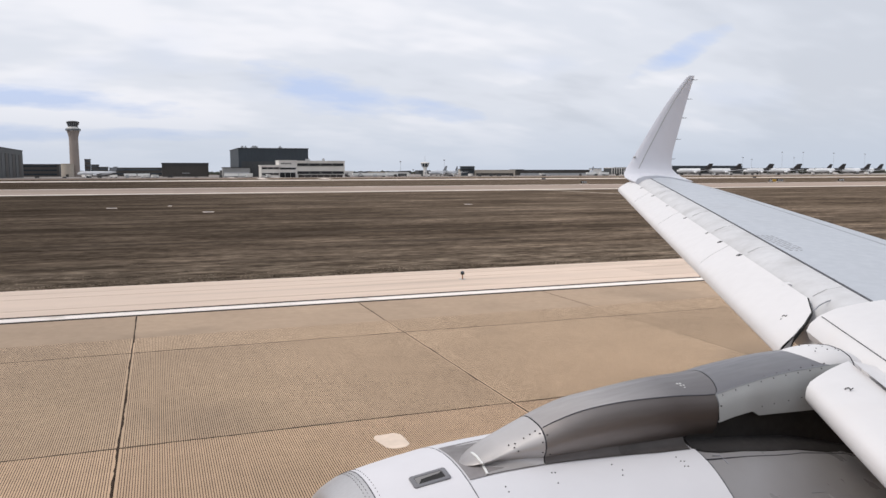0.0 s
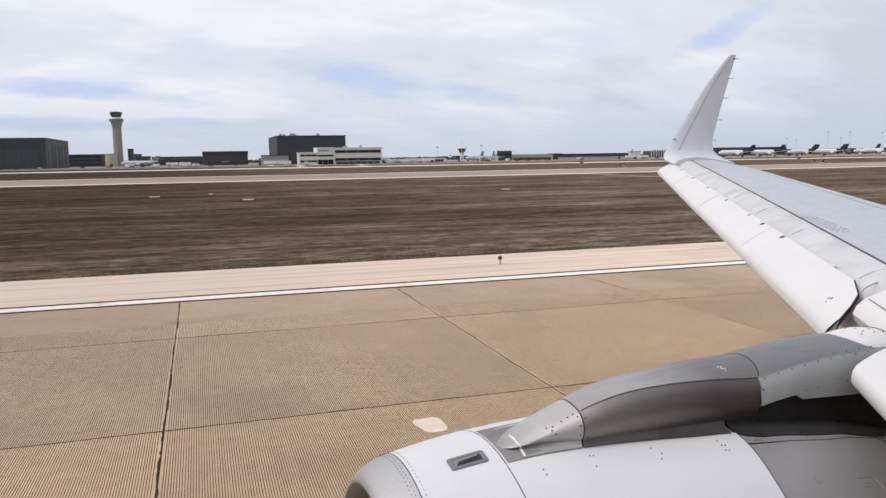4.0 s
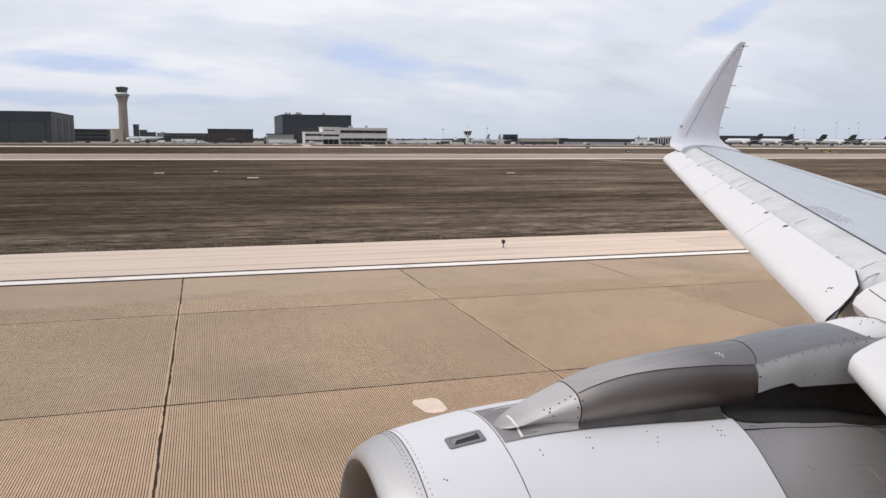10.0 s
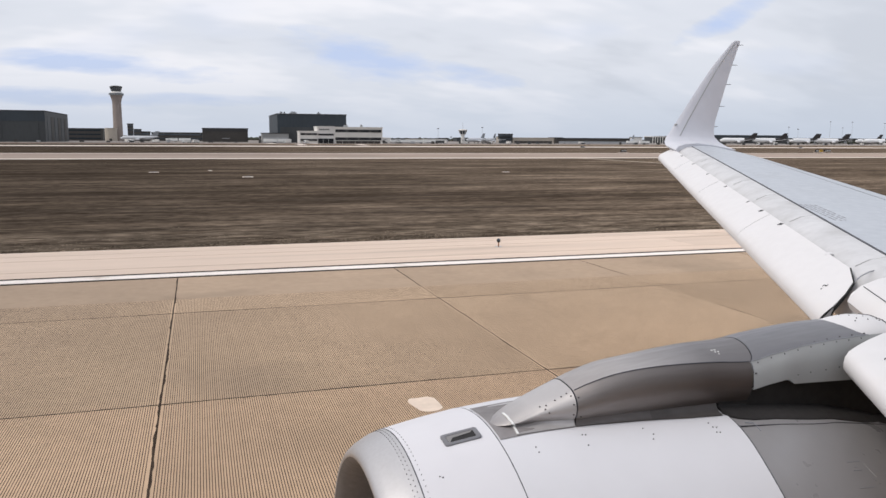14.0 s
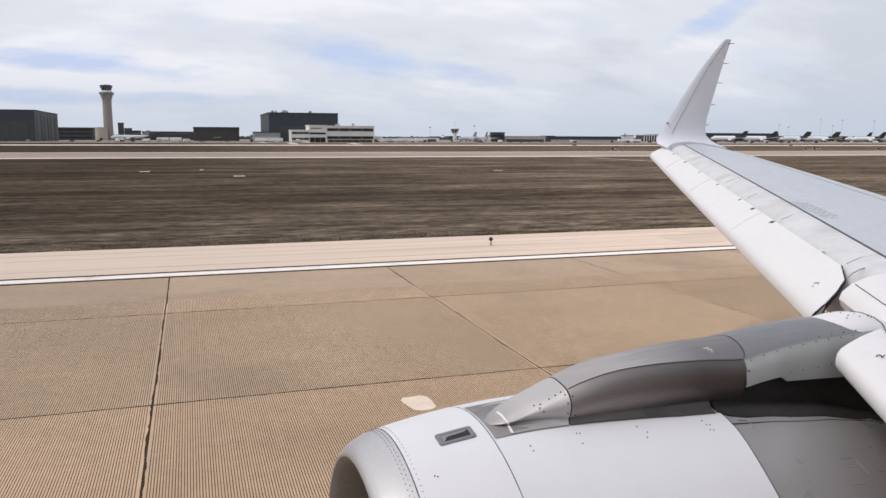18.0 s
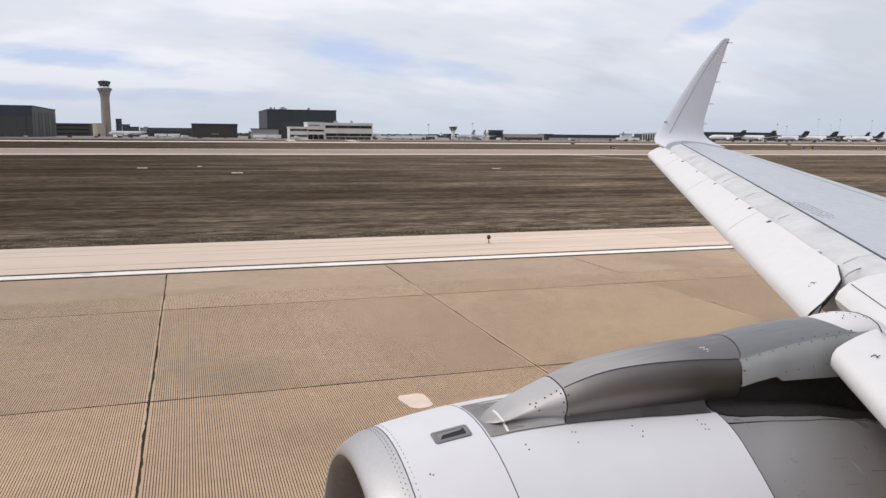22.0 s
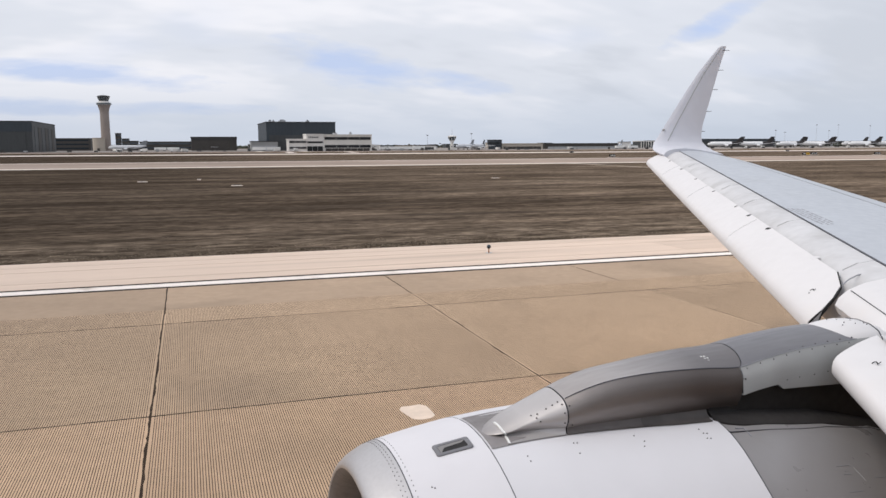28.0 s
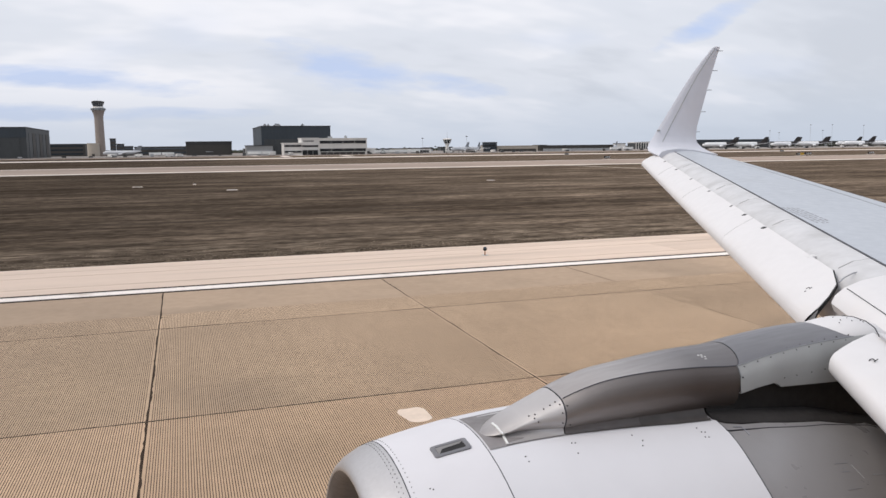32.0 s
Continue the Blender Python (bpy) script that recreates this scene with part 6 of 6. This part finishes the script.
    return t


cargo = jet("cargo_jet", "white cargo jet with a dark brown tail parked on the apron", 58, JETWHITE, JETBROWN, "parked cargo jets")
cargo.matrix_basis = pose(715, 985, 0, 0, 0, -10)
for x, y, a in ((772, 985, -6), (838, 985, 6), (872, 1022, -4), (896, 990, -12), (936, 1030, -2), (985, 985, -12), (1015, 1034, 2), (1042, 985, -8), (1090, 1000, -6), (1140, 985, 0), (1190, 990, -4), (120, 880, 60)):
    copy_thing(cargo, pose(x, y, 0, 0, 0, a))
liner = jet("parked_airliner", "silver-grey airliner with a grey tail parked by the terminal", 42, JETSILVER, TAILGREY, "parked airliners", ())
liner.matrix_basis = pose(-125, 980, 0, 0, 0, 8)
for x, y, a in ((-470, 800, 15), (-505, 800, 15), (259, 882, 40), (284, 900, 50), (508, 950, 40)):
    copy_thing(liner, pose(x, y, 0, 0, 0, a))
heavy = jet("wide_body_jet", "white wide-body cargo jet with a deep green tail on the taxiway", 72, JETWHITE, JETGREEN, "", (((1.4, 2.4), SIGNWHITE),))
heavy.matrix_basis = pose(885, 128, 0, 0, 0, 0)

# service vehicles and containers on the apron
rv = random.Random(5)


def truck(m):
    t = thing("service_truck", "small airport service truck on the apron", "truck", (0, 0, 0), "apron vehicles")
    t.matrix_basis = m
    part("cab", boxes((-3.2, -1.6, -1.1, 1.1, 0.5, 2.5), bevel=0.15), SIGNWHITE, t)
    part("windscreen", boxes((-3.23, -3.19, -0.9, 0.9, 1.5, 2.3)), GLASSDARK, t)
    part("body", boxes((-1.5, 3.2, -1.2, 1.2, 0.7, 3.0), bevel=0.08), OFFWHITE, t)
    for x in (-2.4, 2.2):
        for y in (-1.0, 1.0):
            part("wheel", rod(bmesh.new(), (x, y - 0.15, 0.45), (x, y + 0.15, 0.45), 0.45, 0.45, 12), RUBBER, t)
    return t


tk = truck(pose(20, 738, 0, 0, 0, 10))
for i in range(26):
    copy_thing(tk, pose(rv.uniform(-130, 920), rv.uniform(735, 742) if i % 2 else rv.uniform(800, 845), 0, 0, 0, rv.uniform(0, 360)))

# white trailers and cargo containers standing in rows
trailer = thing("cargo_trailer", "long white cargo trailer parked on the apron", "trailer", (0, 0, 0), "cargo trailers")
part("body", boxes((-6.5, 6.5, -1.25, 1.25, 1.2, 4.0), bevel=0.06), SIGNWHITE, trailer)
part("chassis", boxes((-6.2, 6.4, -0.9, 0.9, 0.9, 1.2)), DARKROOF, trailer)
for x in (3.6, 5.0):
    for y in (-1.0, 1.0):
        part("wheel", rod(bmesh.new(), (x, y - 0.15, 0.5), (x, y + 0.15, 0.5), 0.5, 0.5, 12), RUBBER, trailer)
part("landing_leg", boxes((-4.2, -4.0, -0.8, 0.8, 0.0, 0.95)), STEEL, trailer)
trailer.matrix_basis = pose(-88, 940, 0, 0, 0, 2)
for x, y, a in ((-74, 938, -3), (8, 780, 4), (22, 782, 0), (140, 800, 0), (153, 800, 3), (164, 803, 12), (178, 805, 0), (440, 830, 2), (458, 830, 0)):
    copy_thing(trailer, pose(x, y, 0, 0, 0, a))

# passenger stairs and cargo loaders among the parked jets
loader = thing("cargo_loader", "grey cargo loader platform beside parked jets", "cargo loader", (0, 0, 0), "cargo loaders")
part("chassis", boxes((-4, 4, -1.4, 1.4, 0.5, 1.3), bevel=0.1), DARKROOF, loader)
part("platform", boxes((-3.8, 3.8, -1.5, 1.5, 4.0, 4.5), bevel=0.05), STEEL, loader)
for a in (-1, 1):
    part("scissor_arm", rod(bmesh.new(), (-3 * a, 1.2 * a, 1.3), (3 * a, 1.2 * a, 4.0), 0.2, 0.2, 6), DARKROOF, loader)
for x in (-2.8, 2.8):
    for y in (-1.2, 1.2):
        part("wheel", rod(bmesh.new(), (x, y - 0.2, 0.5), (x, y + 0.2, 0.5), 0.5, 0.5, 12), RUBBER, loader)
loader.matrix_basis = pose(790, 965, 0, 0, 0, 15)
for x, y, a in ((842, 968, 40), (905, 962, 10), (935, 970, 70), (990, 965, 20), (1030, 970, 5), (1048, 962, 60), (1095, 965, 30), (262, 860, 20), (238, 870, 50), (600, 1000, 10), (640, 1010, 35), (-30, 900, 15), (124, 790, 5), (140, 792, 50)):
    copy_thing(loader, pose(x, y, 0, 0, 0, a))

# low carts and power units parked along the apron's edge
gk = random.Random(77)
for i in range(46):
    w, h = gk.uniform(1.0, 2.2), gk.uniform(1.1, 2.3)
    t = thing("ground_cart", gk.choice(["low dark baggage cart standing on the apron", "small dark power unit parked on the apron", "grey towed cart standing on the apron"]), "cart", (-250 + 21 * i + gk.uniform(-8, 8), gk.uniform(752, 800), -0.012), "apron carts", turn=gk.uniform(-20, 20))
    part("body", boxes((-w, w, -0.8, 0.8, 0.45, 0.45 + h), bevel=0.08), gk.choice([DARKROOF, HANGARLOW, BROWNWALL, STEEL]), t)
    part("canopy", boxes((-w * 0.95, w * 0.95, -0.85, 0.85, 0.45 + h, 0.55 + h)), gk.choice([DARKROOF, OFFWHITE, BROWNWALL]), t)
    for x in (-w * 0.7, w * 0.7):
        for y in (-0.7, 0.7):
            part("wheel", rod(bmesh.new(), (x, y - 0.1, 0.3), (x, y + 0.1, 0.3), 0.3, 0.3, 10), RUBBER, t)

# pale cross paths between the parallel taxiways
for x0, y0, x1, y1 in ((4, 700, 6, 775), (12, 560, 20, 655), (44, 700, 46, 775), (58, 560, 70, 655)):
    tagged(link_mesh("taxiway_link", strip([(x0, y0, -0.02), (x1, y1, -0.02)], 6, 0.01, (0, 0, 1)), PALE), "pale concrete link between taxiways", "taxiway", kind="structure")

# far woods: clumps along the horizon
rt = random.Random(21)
ico = bmesh.new()
bmesh.ops.create_icosphere(ico, subdivisions=1, radius=1)
iv = np.array([v.co[:] for v in ico.verts])
iface = np.array([[v.index for v in f.verts] for f in ico.faces])
ico.free()
vs, fs, base = [], [], 0
for i in range(1500):
    a = radians(rt.uniform(-25, 62))
    d = rt.uniform(1750, 2600)
    s = rt.uniform(3, 7)
    jig = 1 + 0.35 * (np.array([rt.random() for _ in range(len(iv))])[:, None] - 0.5)
    p = iv * jig * (s * rt.uniform(1.2, 2.6), s, s * rt.uniform(0.6, 1.0)) + (d * math.sin(a), d * math.cos(a), s * 0.45)
    vs.append(p)
    fs.append(iface + base)
    base += len(iv)
me = bpy.data.meshes.new("woods")
me.from_pydata(np.concatenate(vs).tolist(), [], np.concatenate(fs).tolist())
me.materials.append(LEAF)
tagged(new("woods", me), "dark line of trees along the far horizon", "trees", kind="stuff")

# ---------------------------------------------------------------- dry grass by the shoulder
rg = np.random.RandomState(4)
N = 42000
NC = 2600
cx = rg.uniform(-14, 95, NC)
cy = 34.95 + np.abs(rg.normal(0, 1, NC)) * np.where(rg.rand(NC) < 0.55, 0.5, 2.6)
ch = rg.uniform(0.35, 1.5, NC)
own = rg.randint(0, NC, N)
gx = cx[own] + rg.normal(0, 0.22, N) + PLANE_X
gy = np.maximum(34.90, cy[own] + rg.normal(0, 0.13, N))
keep = gx - PLANE_X < gy * 1.25 + 4
gx, gy, own = gx[keep], gy[keep], own[keep]
patchy = np.sin(gx * 0.11 + 1.3) * np.sin(gy * 0.37 + 0.4) + np.sin(gx * 0.043 + gy * 0.21)
hh = 0.012 + 0.016 * rg.rand(len(gx)) + 0.010 * np.clip(patchy, -0.6, 1.4)
near = gy < 36.2
hh = np.where(near, hh * 1.7 + 0.015, hh) * ch[own]
ang = rg.uniform(0, 6.283, len(gx))
wd = rg.uniform(0.012, 0.03, len(gx)) + np.where(near, 0.01, 0)
lean = rg.normal(0, 0.10, (len(gx), 2))
A = np.stack([gx - wd * np.cos(ang), gy - wd * np.sin(ang), np.full(len(gx), -0.05)], 1)
B = np.stack([gx + wd * np.cos(ang), gy + wd * np.sin(ang), np.full(len(gx), -0.05)], 1)
C = np.stack([gx + lean[:, 0], gy + lean[:, 1], -0.05 + hh], 1)
V = np.stack([A, B, C], 1).reshape(-1, 3)
me = bpy.data.meshes.new("dry_grass")
me.from_pydata(V.tolist(), [], np.arange(len(V)).reshape(-1, 3).tolist())
me.materials.append(BLADE)
tagged(new("dry_grass", me), "straw-coloured dry grass blades beside the shoulder", "grass", kind="stuff")

# ---------------------------------------------------------------- slabs, last
GAPX, GAPY = 0.032, 0.034


def slab_mesh(w, d, grooved, name, lane=None):
    """A slab from (0, 0) to (w, d); its grooves run across the runway as far as 'grooved' metres."""
    bm = bmesh.new()
    z0 = -0.02
    if not grooved:
        box(bm, 0, w, 0, d, z0, 0.0)
    else:
        pitch, gd = 0.0395, 0.006
        n = int((w - 0.080) / pitch)
        pitch = (w - 0.080) / n
        prof = [(0.0, z0), (0.0, 0.0)]
        saw = random.Random(n + int(grooved * 10))
        for i in range(n):
            x = 0.052 + pitch * i + saw.uniform(-0.0012, 0.0012)
            gw = 0.0115 + saw.uniform(-0.0008, 0.0008)
            prof += [(x, 0.0), (x + 0.001, -gd), (x + gw, -gd), (x + gw + 0.001, 0.0)]
        prof += [(w, 0.0), (w, z0)]
        a = [bm.verts.new((x, 0.0, z)) for x, z in prof]
        b = [bm.verts.new((x, grooved, z)) for x, z in prof]
        for i in range(len(prof) - 1):
            f = bm.faces.new((a[i], a[i + 1], b[i + 1], b[i]))
            if prof[i][1] < -0.001 or prof[i + 1][1] < -0.001:
                f.material_index = 1
        if grooved < d:
            k = len(bm.faces)
            box(bm, 0, w, grooved, d, z0, 0.0)
            bm.faces.ensure_lookup_table()
            for f in bm.faces[k:]:
                f.material_index = 2
    me = bpy.data.meshes.new(name)
    bm.normal_update()
    bm.to_mesh(me)
    bm.free()
    me.materials.append(lane or CONCRETE)
    me.materials.append(GROOVE)
    me.materials.append(EDGECONC)
    return me


W_S = SLAB - GAPX
mesh_full = slab_mesh(W_S, SLAB - GAPY, SLAB - GAPY, "slab")
mesh_lane = slab_mesh(W_S, SLAB - GAPY, SLAB - GAPY, "slab", LANECONC)
mesh_edge = slab_mesh(W_S, Y_EDGE - 21.55, 1.9, "slab", LANECONC)
mesh_plain = slab_mesh(W_S, SLAB - GAPY, 0, "slab")
ROWS_Y = [(-30.95, mesh_plain), (-23.45, mesh_plain), (-15.95, mesh_plain), (-8.45, mesh_plain), (-0.95, mesh_full), (6.55, mesh_full), (14.05, mesh_lane), (21.55, mesh_edge)]
C0, C1 = -12, 2
for y, me in ROWS_Y:
    for k in range(C0, C1):
        s = new("slab", me)
        s.parent = runway
        s.location = (X0 + SLAB * k + GAPX / 2, y + GAPY / 2, 0)
far = []
for k in list(range(-95, C0)) + list(range(C1, 127)):
    for y, me in ROWS_Y:
        x = X0 + SLAB * k
        far.append((x + GAPX / 2, x + SLAB - GAPX / 2, y + GAPY / 2, (Y_EDGE if y > 21 else y + SLAB) - GAPY / 2))
fv, ff = [], []
for x0, x1, y0, y1 in far:
    b = len(fv)
    fv += [(x0, y0, -0.021), (x1, y0, -0.021), (x1, y1, -0.021), (x0, y1, -0.021), (x0, y0, 0), (x1, y0, 0), (x1, y1, 0), (x0, y1, 0)]
    ff += [(b + 4, b + 5, b + 6, b + 7), (b, b + 1, b + 5, b + 4), (b + 1, b + 2, b + 6, b + 5), (b + 2, b + 3, b + 7, b + 6), (b + 3, b, b + 4, b + 7)]
me = bpy.data.meshes.new("far_slabs")
me.from_pydata(fv, [], ff)
me.materials.append(CONCRETE)
o = new("far_slabs", me)
o.parent = runway
tagged(o, "tan concrete slabs further along the runway", kind="stuff")

rs = random.Random(16)
for y0, y1 in ((Y_EDGE + 0.012, 29.57), (29.61, 32.27), (32.32, 33.54), (33.58, 34.8)):
    x = -720 - rs.uniform(0, 30)
    while x < 960:
        L = rs.uniform(38, 64)
        part("shoulder_slab", boxes((x + 0.008, x + L - 0.008, y0, y1, -0.02, 0.0)), SHOULDER, shoulder)
        x += L

# ragged, spalled sealant in the joints nearest the aircraft
rj = random.Random(31)


def ragged(along, a, b, at, base, spread):
    """A ribbon of sealant with uneven edges; along: the axis that it follows."""
    rows, u, wave = [], a, rj.uniform(0, 6)
    while u < b:
        off = 0.014 * math.sin(u * 0.9 + wave) + 0.008 * math.sin(u * 3.1 + wave * 2) + rj.uniform(-0.009, 0.009)
        hw = base + rj.uniform(0, spread) * (2.2 if rj.random() < 0.10 else 1.0)
        p, q = at + off - hw, at + off + hw * rj.uniform(0.8, 1.2)
        z = 0.0025 if along == "y" else 0.0018
        rows.append([Vector((p, u, z)) if along == "y" else Vector((u, p, z)), Vector((q, u, z)) if along == "y" else Vector((u, q, z))])
        u += rj.uniform(0.10, 0.22)
    part("joint_seal", loft(rows, ring=False), JOINT, runway, "ragged dark joint sealant")


for k in range(-10, -3):
    ragged("y", -0.9, 27.1, X0 + SLAB * k, 0.008, 0.012)
for y, hw in ((6.55, 0.013), (14.05, 0.014), (21.55, 0.018)):
    ragged("x", PLANE_X - 14, PLANE_X + 60, y, hw, 0.010)
